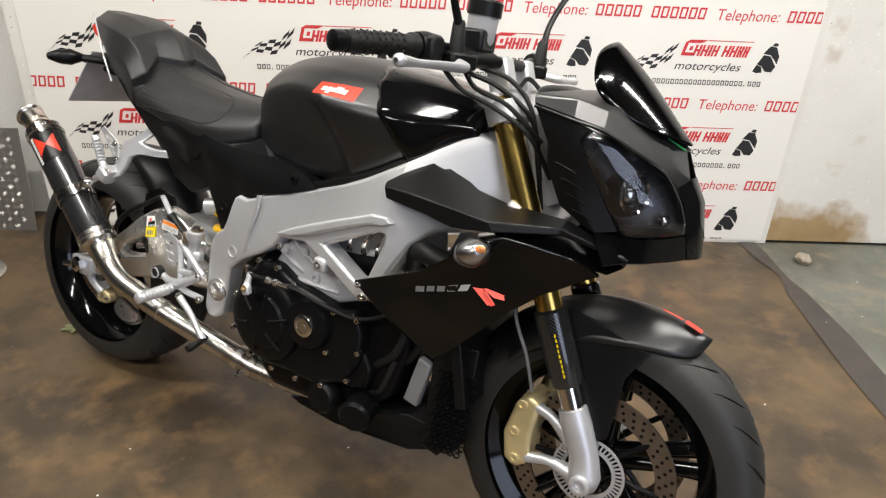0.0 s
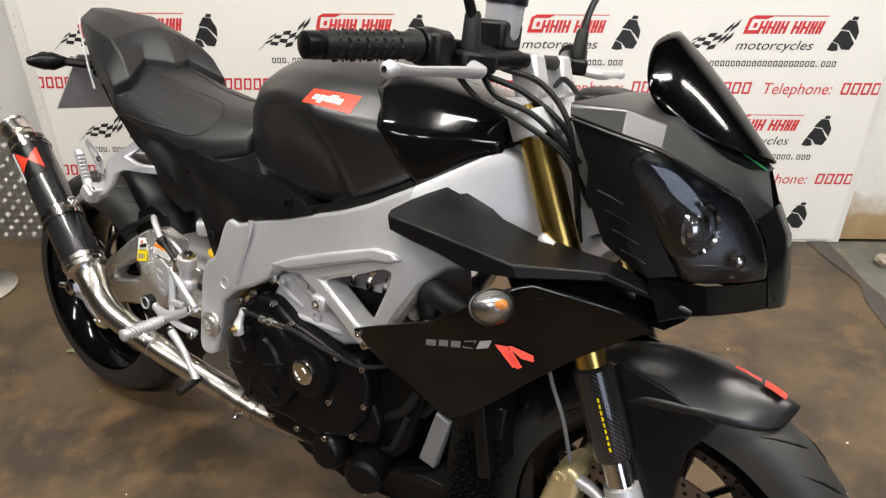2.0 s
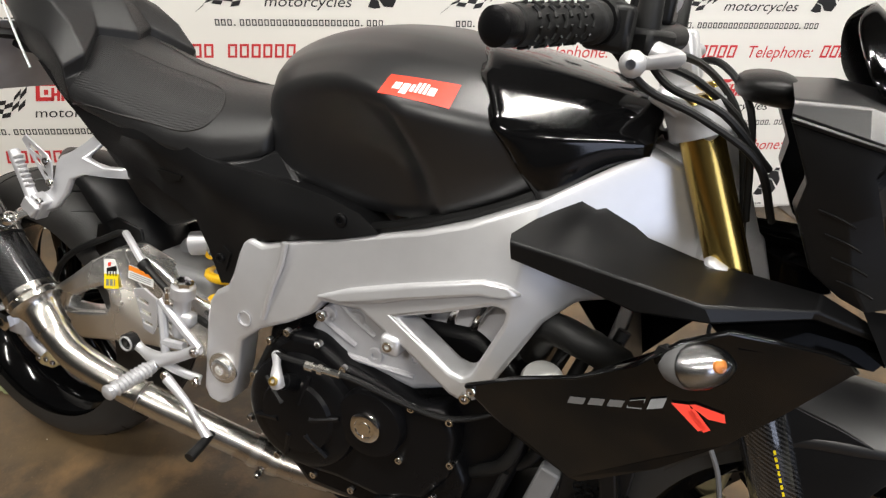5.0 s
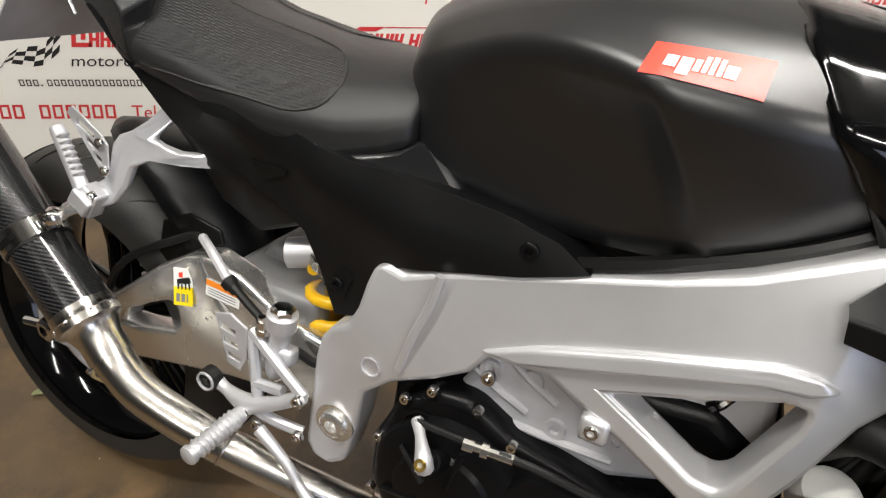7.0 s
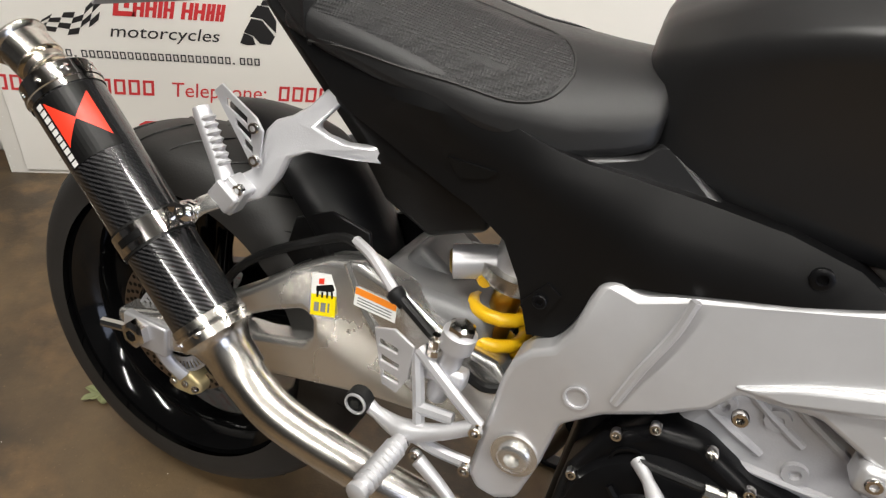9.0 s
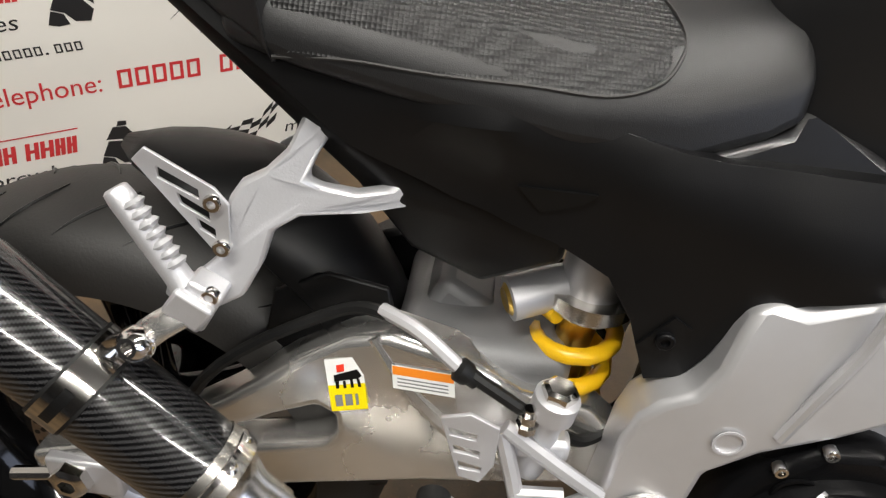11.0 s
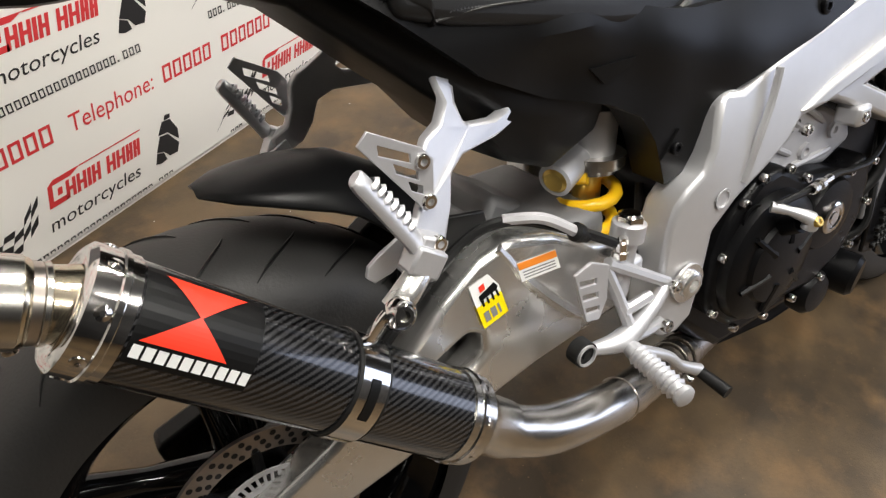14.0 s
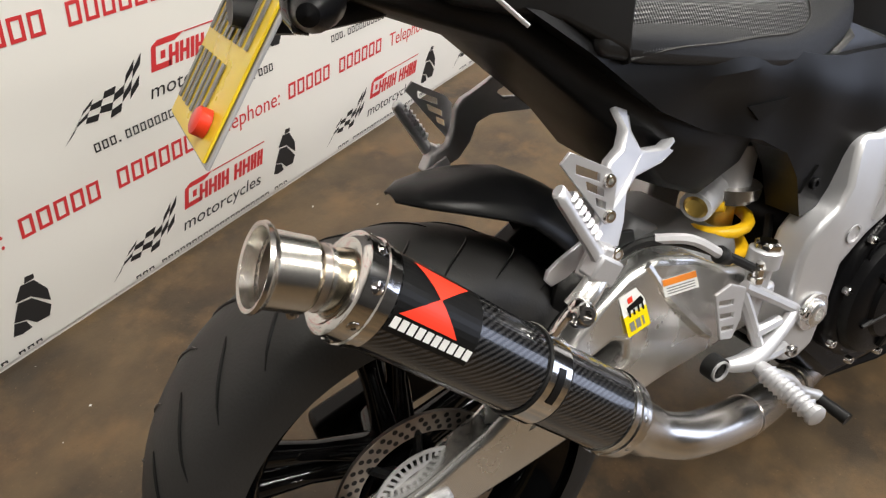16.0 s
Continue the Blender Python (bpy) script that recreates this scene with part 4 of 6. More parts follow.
# ---- radiator and belly pan ----
rad = part("radiator", box(-0.012, 0.012, -0.145, 0.145, -0.13, 0.13, m=pose(1.19, 0, 0.48, 0, -14, 0)), MATTE, bike, "black radiator core", bevel=0.004)
oc = part("oil_cooler", box(-0.012, 0.012, -0.115, 0.115, -0.085, 0.085, m=pose(1.185, 0, 0.315, 0, -8, 0)), MATTE, bike, bevel=0.004)
for sg in (-1, 1):
    grid_bm = bmesh.new()
    for i in range(6):
        for j in range(11):
            c = Vector((1.15 + i * 0.014 + (j % 2) * 0.007 + 0.001 * j, sg * (0.122 - 0.001 * i), 0.24 + j * 0.017))
            lathe([(0, 0.0065), (0.004, 0.0075), (0.008, 0.0065), (0.004, 0.0045), (0, 0.0065)], c, (0.2, sg, 0), 6, grid_bm)
    tagged(part("honeycomb_guard", grid_bm, MATTE, oc), kind="stuff")
    part("cooler_side", slab([(1.135, 0.46), (1.23, 0.475), (1.225, 0.28), (1.175, 0.215), (1.135, 0.225)], 0.118, 0.008, side=sg), MATTE, oc, bevel=0.003)
pan = [(0.745, 0.172), (0.78, 0.168), (0.90, 0.172), (1.105, 0.198), (1.172, 0.214), (1.195, 0.26), (1.10, 0.285), (1.02, 0.262), (0.94, 0.225), (0.83, 0.195)]
bp = part("belly_pan", slab(pan, near([(0.75, 0.17, 0.085), (0.95, 0.2, 0.11), (1.1, 0.25, 0.13), (1.17, 0.22, 0.09)]), 0.19), MATTE, bike, "matt black belly pan", bevel=0.012, segs=3)
part("pan_bracket", slab([(1.080, 0.315), (1.115, 0.308), (1.135, 0.410), (1.105, 0.420)], 0.125, 0.02), DARKCAST, bp, bevel=0.004)
part("reservoir_hose", tube([(1.0, -0.125, 0.30), (1.04, -0.15, 0.33), (1.06, -0.14, 0.40)], 0.006, 8, 4), RUBBER, bike)

# ---- exhaust ----
MR, MF = Vector((-0.060, -0.180, 0.675)), Vector((0.205, -0.206, 0.441))
MD = (MF - MR).normalized()
ML = (MF - MR).length
RM = 0.0425
pipe = part("exhaust_pipe", tube([MF - MD * 0.005, MF + MD * 0.035, (0.262, -0.212, 0.393), (0.315, -0.215, 0.368), (0.42, -0.198, 0.331), (0.52, -0.162, 0.286), (0.60, -0.128, 0.248)], [0.0285, 0.028, 0.027, 0.0265, 0.0265, 0.0265, 0.0265], 24, 8), STEEL, bike, "brushed stainless exhaust link pipe")
part("burnt_pipe", tube([(0.585, -0.134, 0.254), (0.66, -0.108, 0.225), (0.75, -0.085, 0.215), (0.88, -0.06, 0.215), (1.0, -0.04, 0.22)], 0.027, 20, 6), BURNT, pipe, "heat-stained steel pipe")
for c, d in (((0.617, -0.123, 0.242), (0.09, 0.03, -0.035)), ((0.65, -0.111, 0.229), (0.09, 0.028, -0.03))):
    part("pipe_clamp", lathe([(-0.008, 0.028), (-0.008, 0.031), (0.008, 0.031), (0.008, 0.028)], c, d, 24), STEEL, pipe)
part("clamp_screw", bolt((0.635, -0.14, 0.215), (0.1, -1, -0.3), 0.007, 0.012), CHROME, pipe)
part("pipe_weld", lathe([(-0.002, 0.0268), (0, 0.0278), (0.002, 0.0268)], (0.43, -0.195, 0.327), (0.1, 0.025, -0.04), 24), BURNT, pipe)
muf = part("muffler", lathe([(0.012, RM - 0.002), (0.012, RM), (ML - 0.012, RM), (ML - 0.012, RM - 0.002)], MR, MD, 64, up=(0, -1, 0)), CARBON, bike, "carbon-fibre round muffler")
part("rear_cap", lathe([(-0.004, 0.026), (-0.006, 0.034), (-0.006, RM - 0.004), (-0.002, RM + 0.001), (0.014, RM + 0.0015), (0.026, RM + 0.0015), (0.026, RM)], MR, MD, 64), CHROME, muf, "polished steel end cap")
part("front_cap", lathe([(ML - 0.026, RM), (ML - 0.026, RM + 0.0015), (ML, RM + 0.0015), (ML + 0.006, RM - 0.006), (ML + 0.012, 0.034), (ML + 0.024, 0.030), (ML + 0.055, 0.030), (ML + 0.055, 0.028)], MR, MD, 64), STEEL, muf, "brushed steel front cone")
for s in (0.016, ML - 0.014):
    part("band_rim", lathe([(s - 0.003, RM + 0.0015), (s - 0.002, RM + 0.003), (s + 0.002, RM + 0.003), (s + 0.003, RM + 0.0015)], MR, MD, 64), CHROME, muf)
dd, da, db = axis_frame(MD)
for s in (0.008, ML - 0.010):
    for k in range(8):
        a = k * math.pi / 4 + 0.2
        u = da * math.cos(a) + db * math.sin(a)
        part("cap_rivet", lathe([(0, 0.0055), (0.002, 0.005), (0.003, 0.002), (0.001, 0.0015), (0.001, 0)], MR + MD * s + u * RM, u, 12), CHROME, muf)
o1 = MR - MD * 0.004
o2 = Vector((-0.118, -0.180, 0.706))
oa, ol = (o2 - o1).normalized(), (o2 - o1).length
part("outlet_neck", lathe([(-0.006, 0.0265), (0.006, 0.0250), (ol * 0.30, 0.0245), (ol * 0.36, 0.0275), (ol * 0.42, 0.0290), (ol * 0.50, 0.0290)], o1, oa, 48), STRAW, muf, "straw-tinted steel outlet neck")
part("outlet_lip", lathe([(-ol * 0.60, 0.0275), (-ol * 0.58, 0.0295), (-0.006, 0.0295), (-0.003, 0.0330), (0.000, 0.0345), (0.003, 0.0335), (0.002, 0.030), (-0.012, 0.0280)], o2, oa, 48), STEEL, muf, "rolled bright outlet lip")
part("outlet_bore", lathe([(-0.010, 0.0284), (-0.03, 0.027), (-0.048, 0.026), (-0.048, 0)], o2 + oa * 0.001, oa, 32), BURNT, muf, "sooty outlet bore")
part("outlet_bead", lathe([(-0.003, 0.0245), (-0.0015, 0.0268), (0.0015, 0.0268), (0.003, 0.0245)], o1 + oa * ol * 0.20, oa, 40), STEEL, muf)
part("outlet_screw", bolt(o2 - oa * 0.02 + Vector((0, 0, -0.031)), (0, -0.3, -1), 0.005, 0.008), CHROME, muf)
# clamp band and its hanger
CS = ML * 0.60
cl = part("clamp_band", lathe([(CS - 0.013, RM + 0.0005), (CS - 0.013, RM + 0.003), (CS + 0.013, RM + 0.003), (CS + 0.013, RM + 0.0005)], MR, MD, 64), CHROME, muf, "polished clamp band")
part("rubber_strip", lathe([(CS - 0.016, RM + 0.0003), (CS - 0.016, RM + 0.0018), (CS + 0.016, RM + 0.0018), (CS + 0.016, RM + 0.0003)], MR, MD, 64), RUBBER, cl)
CB = Vector((0.155, -0.200, 0.583))
cc = MR + MD * CS
up = (CB - cc - MD * MD.dot(CB - cc)).normalized()
part("clamp_lug", tube([cc + up * (RM + 0.001), cc + up * (RM + 0.02), CB + Vector((0.004, 0.01, 0))], [0.012, 0.011, 0.012], 8, 4, flat=(1, 0.5)), CHROME, cl)
slu = up.cross(MD)
bm = bmesh.new()
for k in range(12):
    a = 0.9 + 0.75 * k / 11
    u0 = up * math.cos(a) - slu * math.sin(a)
    if k:
        for (p, q) in ((last, u0),):
            bm.faces.new([bm.verts.new(v) for v in (cc + p * (RM + 0.0036) - MD * 0.0045, cc + q * (RM + 0.0036) - MD * 0.0045, cc + q * (RM + 0.0036) + MD * 0.0045, cc + p * (RM + 0.0036) + MD * 0.0045)])
    last = u0
part("band_slot", bm, BLACKP, cl)
part("hanger_bolt", lathe([(0, 0.014), (0.004, 0.015), (0.012, 0.012), (0.016, 0.008), (0.016, 0.005), (0.01, 0.005), (0.01, 0)], CB, (-0.1, -0.9, 0.35), 20), CHROME, cl, "conical bright bolt")


# hanger from the clamp to the footrest bracket
part("muffler_hanger", tube([CB + Vector((0.0, 0.006, 0)), (0.172, -0.193, 0.598), (0.197, -0.182, 0.611)], [0.013, 0.012, 0.011], 10, 4, flat=(1, 0.45)), POLISH, cl, "bright steel hanger strap")
part("hanger_block", box(-0.016, 0.016, -0.011, 0.011, -0.013, 0.013, m=pose(0.192, -0.184, 0.612, 0, 35, 0)), CAST, cl, bevel=0.003)


def on_muffler(s, a, lift=0.0006):
    """A point on the muffler: s along it from the rear, a metres round it from its outward side, upwards."""
    out = (Vector((0, -1, 0.42)) - MD * MD.dot(Vector((0, -1, 0.42)))).normalized()
    side_up = MD.cross(out)
    if side_up.z < 0:
        side_up = -side_up
    q = a / RM
    return MR + MD * s + (out * math.cos(q) + side_up * math.sin(q)) * (RM + lift)


def wrap(name, polys, m, parent, lift, label=""):
    bm = bmesh.new()
    for p in polys:
        bm.faces.new([bm.verts.new(on_muffler(s, a, lift)) for s, a in p])
    bmesh.ops.triangulate(bm, faces=bm.faces)
    return part(name, bm, m, parent, label)


def strip(s0, s1, a0, a1, n=10):
    return [[(s0, a0 + (a1 - a0) * i / n), (s1, a0 + (a1 - a0) * i / n), (s1, a0 + (a1 - a0) * (i + 1) / n), (s0, a0 + (a1 - a0) * (i + 1) / n)] for i in range(n)]


badge = wrap("badge", strip(0.028, 0.112, -0.020, 0.050, 14), BLACKP, muf, 0.0006, "black badge with a red hourglass mark")


def hourglass(lo, hi, sgn):
    """One slanted wing of the red mark, cut in strips so that it follows the curve."""
    out, n = [], 8
    for i in range(n):
        t0, t1 = i / n, (i + 1) / n
        rows = []
        for t in (t0, t1):
            a = lo + (hi - lo) * t
            mid = 0.066 + 0.010 * sgn * t
            half = 0.031 * t
            rows.append((mid - half * (1.15 if sgn > 0 else 0.75), mid + half * (0.75 if sgn > 0 else 1.15), a))
        out.append([(rows[0][0], rows[0][2]), (rows[0][1] + 1e-4, rows[0][2]), (rows[1][1], rows[1][2]), (rows[1][0], rows[1][2])])
    return out


wrap("red_mark", hourglass(0.0190, 0.045, 1), RED, badge, 0.0012, "red hourglass mark")
wrap("red_mark", hourglass(0.0200, -0.004, -1), RED, badge, 0.0012, "red hourglass mark")
for i in range(10):
    s0 = 0.031 + i * 0.0082
    wrap("plain_bar", [[(s0, -0.0155), (s0 + 0.0064, -0.0155), (s0 + 0.0064, -0.0065), (s0, -0.0065)]], WHITE, badge, 0.0012)

# ---- rider's footrest hanger ----
hang = part("footrest_hanger", tube([(0.386, -0.170, 0.410), (0.41, -0.172, 0.400), (0.450, -0.178, 0.398), (0.49, -0.176, 0.415), (0.531, -0.169, 0.440)], [0.010, 0.008, 0.014, 0.010, 0.009], 10, 5), CAST, bike, "cast alloy footrest hanger")
for pts in ([(0.45, -0.178, 0.398), (0.49, -0.175, 0.388), (0.529, -0.166, 0.380)], [(0.465, -0.175, 0.405), (0.452, -0.165, 0.45), (0.438, -0.155, 0.492)], [(0.531, -0.169, 0.44), (0.485, -0.165, 0.47), (0.44, -0.157, 0.498)], [(0.455, -0.17, 0.43), (0.50, -0.17, 0.435)]):
    part("hanger_strut", tube(pts, 0.0075, 8, 5), CAST, hang)
for p in ((0.531, -0.178, 0.440), (0.529, -0.174, 0.380), (0.455, -0.186, 0.392), (0.47, -0.18, 0.375)):
    part("hanger_bolt", bolt(p, (0, -1, 0), 0.0085, 0.008), CHROME, hang)
heel = [(0.385, 0.505), (0.41, 0.513), (0.436, 0.500), (0.436, 0.455), (0.425, 0.430), (0.405, 0.435)]
slits = [[(0.392, 0.495), (0.418, 0.490), (0.418, 0.482), (0.394, 0.486)], [(0.397, 0.475), (0.422, 0.470), (0.422, 0.462), (0.399, 0.466)], [(0.403, 0.455), (0.425, 0.450), (0.425, 0.443), (0.405, 0.446)]]
part("heel_guard", slab(heel, 0.163, 0.004, slits), CAST, hang, "slotted alloy heel guard", bevel=0.0008)
part("pedal_roller", lathe([(-0.008, 0.016), (0.008, 0.016), (0.008, 0.011), (0.006, 0.010), (0.006, 0.006), (0.01, 0.005), (0.01, 0)], (0.386, -0.176, 0.410), (0, -1, 0), 24), RUBBER, hang)
part("roller_ring", lathe([(0.004, 0.014), (0.009, 0.0135), (0.009, 0.0115), (0.004, 0.011)], (0.386, -0.178, 0.410), (0, -1, 0), 24), CAST, hang)
P0, P1 = Vector((0.452, -0.186, 0.392)), Vector((0.444, -0.272, 0.383))
peg = part("rider_footpeg", tube([P0, P0 + (P1 - P0) * 0.2, P0 + (P1 - P0) * 0.9, P1], [0.010, 0.012, 0.011, 0.009], 12, 3), CAST, bike, "knurled alloy rider footpeg")
for k in range(9):
    q = P0 + (P1 - P0) * (0.2 + 0.085 * k)
    part("knurl", lathe([(-0.003, 0.0115), (0, 0.0145), (0.003, 0.0115)], q, P1 - P0, 8), CAST, peg)
part("peg_end", lathe([(0, 0.009), (0.004, 0.013), (0.010, 0.013), (0.013, 0.009), (0.013, 0)], P1 - (P1 - P0) * 0.06, P1 - P0, 12), CAST, peg)
ped = part("brake_pedal", tube([(0.475, -0.185, 0.372), (0.52, -0.190, 0.345), (0.545, -0.192, 0.318), (0.575, -0.200, 0.300)], [0.009, 0.007, 0.007, 0.009], 10, 5), CAST, bike, "alloy rear brake pedal")
part("pedal_tip", tube([(0.572, -0.188, 0.302), (0.574, -0.21, 0.298), (0.576, -0.245, 0.292)], [0.007, 0.008, 0.009], 10, 4), RUBBER, ped, "black rubber pedal tip")
mc = part("rear_master_cylinder", lathe([(0, 0.012), (0.01, 0.014), (0.075, 0.014), (0.078, 0.020), (0.098, 0.020), (0.1, 0.017), (0.1, 0)], (0.468, -0.145, 0.435), (0.13, -0.03, 1), 20), CAST, bike, "cast rear brake master cylinder")
part("cap_nut", lathe([(0, 0.016), (0.008, 0.016), (0.011, 0.012), (0.011, 0)], (0.481, -0.148, 0.533), (0.1, 0, 1), 6), CHROME, mc)
part("banjo_bolt", lathe([(0, 0.010), (0.008, 0.010), (0.008, 0.008), (0.02, 0.008), (0.02, 0.005), (0.026, 0.005), (0.026, 0)], (0.458, -0.157, 0.500), (0, -0.1, 1), 8), CHROME, mc)
part("mount_lug", box(0.45, 0.50, -0.158, -0.135, 0.46, 0.485), CAST, mc, bevel=0.006)
part("feed_hose", tube([(0.49, -0.13, 0.47), (0.52, -0.12, 0.455), (0.55, -0.10, 0.47), (0.57, -0.08, 0.53)], 0.006, 8, 5), RUBBER, bike)


# ---- pillion footrests, one each side ----
def pillion(sg):
    s = lambda x, y, z: (x, -sg * y, z)
    casting = [(0.262, 0.748), (0.290, 0.742), (0.274, 0.716), (0.270, 0.704), (0.279, 0.697), (0.305, 0.694), (0.330, 0.695), (0.342, 0.703), (0.352, 0.701), (0.366, 0.684), (0.362, 0.677), (0.310, 0.677), (0.265, 0.674), (0.247, 0.664), (0.239, 0.638), (0.226, 0.613), (0.205, 0.602), (0.188, 0.610), (0.187, 0.626), (0.204, 0.640), (0.213, 0.660), (0.215, 0.688), (0.224, 0.701), (0.240, 0.709), (0.254, 0.722)]
    br = part("pillion_bracket", slab(casting, near([(0.275, 0.745, 0.094), (0.36, 0.68, 0.105), (0.30, 0.685, 0.135), (0.25, 0.70, 0.146), (0.23, 0.68, 0.155), (0.215, 0.65, 0.160), (0.2, 0.615, 0.176)]), 0.013, side=sg), CAST, bike, "cast alloy pillion footrest bracket", bevel=0.005, segs=3)
    gd = [(0.155, 0.718), (0.165, 0.728), (0.212, 0.702), (0.221, 0.690), (0.218, 0.648), (0.210, 0.645)]
    sl = [[(0.172, 0.715), (0.200, 0.700), (0.200, 0.692), (0.172, 0.706)], [(0.184, 0.696), (0.206, 0.683), (0.206, 0.675), (0.186, 0.687)], [(0.196, 0.677), (0.209, 0.669), (0.209, 0.661), (0.198, 0.668)]]
    part("heel_plate", slab(gd, 0.166, 0.003, sl, side=sg), CAST, br, "slotted alloy heel plate", bevel=0.0006)
    for p in (s(0.210, -0.163, 0.691), s(0.213, -0.163, 0.654), s(0.208, -0.182, 0.623)):
        part("bracket_bolt", bolt(p, (0, sg, 0), 0.007, 0.007), CHROME, br)
    a, b = Vector(s(0.188, -0.182, 0.628)), Vector(s(0.145, -0.176, 0.700))
    pg = part("pillion_peg", tube([a, a + (b - a) * 0.15, a + (b - a) * 0.9, b], [0.011, 0.010, 0.010, 0.007], 10, 3, flat=(1, 0.7)), CAST, br, "folded alloy pillion peg")
    for k in range(7):
        q = a + (b - a) * (0.22 + 0.1 * k)
        part("tooth", lathe([(-0.003, 0.006), (0, 0.0088), (0.003, 0.006)], q + Vector((0.005, 0, 0.003)), b - a, 8), CAST, pg)
    part("tab", slab([(0.160, 0.584), (0.153, 0.592), (0.156, 0.602), (0.168, 0.610), (0.20, 0.625), (0.208, 0.605), (0.178, 0.588)], 0.150, 0.005, side=sg), CAST, br, bevel=0.001)
    part("lug", box(-0.014, 0.014, -0.012, 0.012, -0.02, 0.02, m=pose(*s(0.196, -0.176, 0.612), 0, 30, 0)), CAST, br, bevel=0.003)
    return br


pillion(-1)
pillion(1)

# ---- shock absorber ----
S0, S1 = Vector((0.508, -0.055, 0.605)), Vector((0.488, -0.056, 0.390))
sd = (S1 - S0).normalized()
shock = part("shock_absorber", lathe([(-0.02, 0.022), (0.03, 0.022), (0.03, 0.018), (0.2, 0.018), (0.2, 0)], S0, sd, 24), BRASS, bike, "rear shock absorber with a yellow spring")
pts = [S0 + sd * (0.042 + 0.16 * i / 60) + (axis_frame(sd)[1] * math.cos(i * 2 * math.pi * 4.2 / 60) + axis_frame(sd)[2] * math.sin(i * 2 * math.pi * 4.2 / 60)) * 0.037 for i in range(61)]
part("spring", tube(pts, 0.0085, 10, 1), YELLOW, shock, "bright yellow coil spring")
part("spring_collar", lathe([(0.02, 0.028), (0.02, 0.044), (0.034, 0.044), (0.034, 0.036), (0.042, 0.036), (0.042, 0.020)], S0, sd, 18), STEEL, shock)
part("top_body", lathe([(-0.035, 0.03), (0.02, 0.03), (0.02, 0.0)], S0, sd, 24), CAST, shock)
rs0 = Vector((0.432, -0.075, 0.573))
res = part("reservoir", lathe([(0, 0.016), (0.001, 0.021), (0.05, 0.021), (0.075, 0.019), (0.075, 0)], rs0, Vector((0.06, 0.022, 0.012)), 24), CAST, shock, "silver reservoir with a brass cap")
part("reservoir_cap", lathe([(-0.002, 0.0), (-0.002, 0.009), (-0.003, 0.012), (0.0005, 0.016)], rs0, Vector((0.06, 0.022, 0.012)), 20), BRASS, res)

# ---- rear hugger ----
rings = []
for i in range(15):
    a = radians(86 - 62 * i / 14)
    hw = inter(i / 14, [(0, 0.015), (0.08, 0.050), (0.2, 0.075), (0.4, 0.09), (1, 0.09)])
    r0 = inter(i / 14, [(0, 0.352), (0.35, 0.385), (0.6, 0.385), (1, 0.35)])
    row = []
    for j in range(9):
        t = -1 + 2 * j / 8
        rr = r0 - 0.055 * t * t * min(1, 0.1 + i * 0.12)
        row.append(RAX + Vector((math.cos(a) * rr, t * hw, math.sin(a) * rr)))
    rings.append(row)
bm = ring_mesh(rings, cap=False, closed=False)
hug = part("rear_hugger", bm, MATTE, bike, "matt black rear hugger", smooth=180)
hug.modifiers.new("thick", "SOLIDIFY").thickness = 0.004
part("chain_guard", slab([(0.20, 0.47), (0.33, 0.555), (0.325, 0.575), (0.27, 0.585), (0.22, 0.56)], 0.085, 0.006), MATTE, hug, bevel=0.002)

# ---- tail, seat and side covers ----
def loft(stations, name, m, label, sub=2, parent=None, crease=None, ends=0.0, bevel=0.0, cross=()):
    """Stations of x and a half section (y, z) from the top middle down to the bottom middle; mirrored into full rings."""
    rings = []
    for x, half in stations:
        right = [Vector((x + (p[2] if len(p) > 2 else 0), -p[0], p[1])) for p in half]
        left = [Vector((v.x, -v.y, v.z)) for v in reversed(right[1:-1])]
        rings.append(right + left)
    bm = ring_mesh(rings)
    if crease:
        cl = bm.edges.layers.float.new("crease_edge")
        bm.verts.index_update()
        n, last = len(rings[0]), len(rings) - 1
        for e in bm.edges:
            a, b = sorted(v.index for v in e.verts)
            if a // n != b // n and a % n == b % n:
                k = min(a % n, n - a % n)
                e[cl] = crease.get(k, 0.0)
            elif a // n == b // n and a // n in (0, last):
                e[cl] = ends
            elif a // n == b // n:
                ks = tuple(sorted((min(a % n, n - a % n), min(b % n, n - b % n))))
                e[cl] = dict(cross).get((a // n,) + ks, 0.0)
    return part(name, bm, m, parent or bike, label, smooth=50 if bevel else 180, sub=sub, bevel=bevel, segs=4)


tail = loft([
    (-0.055, [(0, 0.985), (0.02, 0.983), (0.035, 0.975), (0.035, 0.965), (0.03, 0.955), (0, 0.95)]),
    (0.00, [(0, 1.002), (0.040, 0.999), (0.070, 0.972), (0.066, 0.940), (0.05, 0.905), (0, 0.895)]),
    (0.10, [(0, 0.998), (0.052, 0.993), (0.104, 0.958), (0.112, 0.905), (0.095, 0.852), (0, 0.83)]),
    (0.185, [(0, 0.976, 0.01), (0.044, 0.966, 0.005), (0.112, 0.944), (0.136, 0.895), (0.125, 0.832), (0, 0.80)]),
    (0.215, [(0, 0.945, 0.012), (0.052, 0.930, -0.008), (0.118, 0.916, 0.015), (0.146, 0.872, 0.008), (0.138, 0.815), (0, 0.77)]),
    (0.245, [(0, 0.903, 0.008), (0.058, 0.908, -0.024), (0.124, 0.872, 0.022), (0.150, 0.850, 0.0), (0.144, 0.80), (0, 0.76)]),
    (0.250, [(0, 0.86), (0.052, 0.862, -0.035), (0.116, 0.842, 0.005), (0.142, 0.832, -0.01), (0.140, 0.785), (0, 0.75)]),
], "tail_unit", VINYL, "black tail hump with a padded pillion cover", sub=0, bevel=0.009)
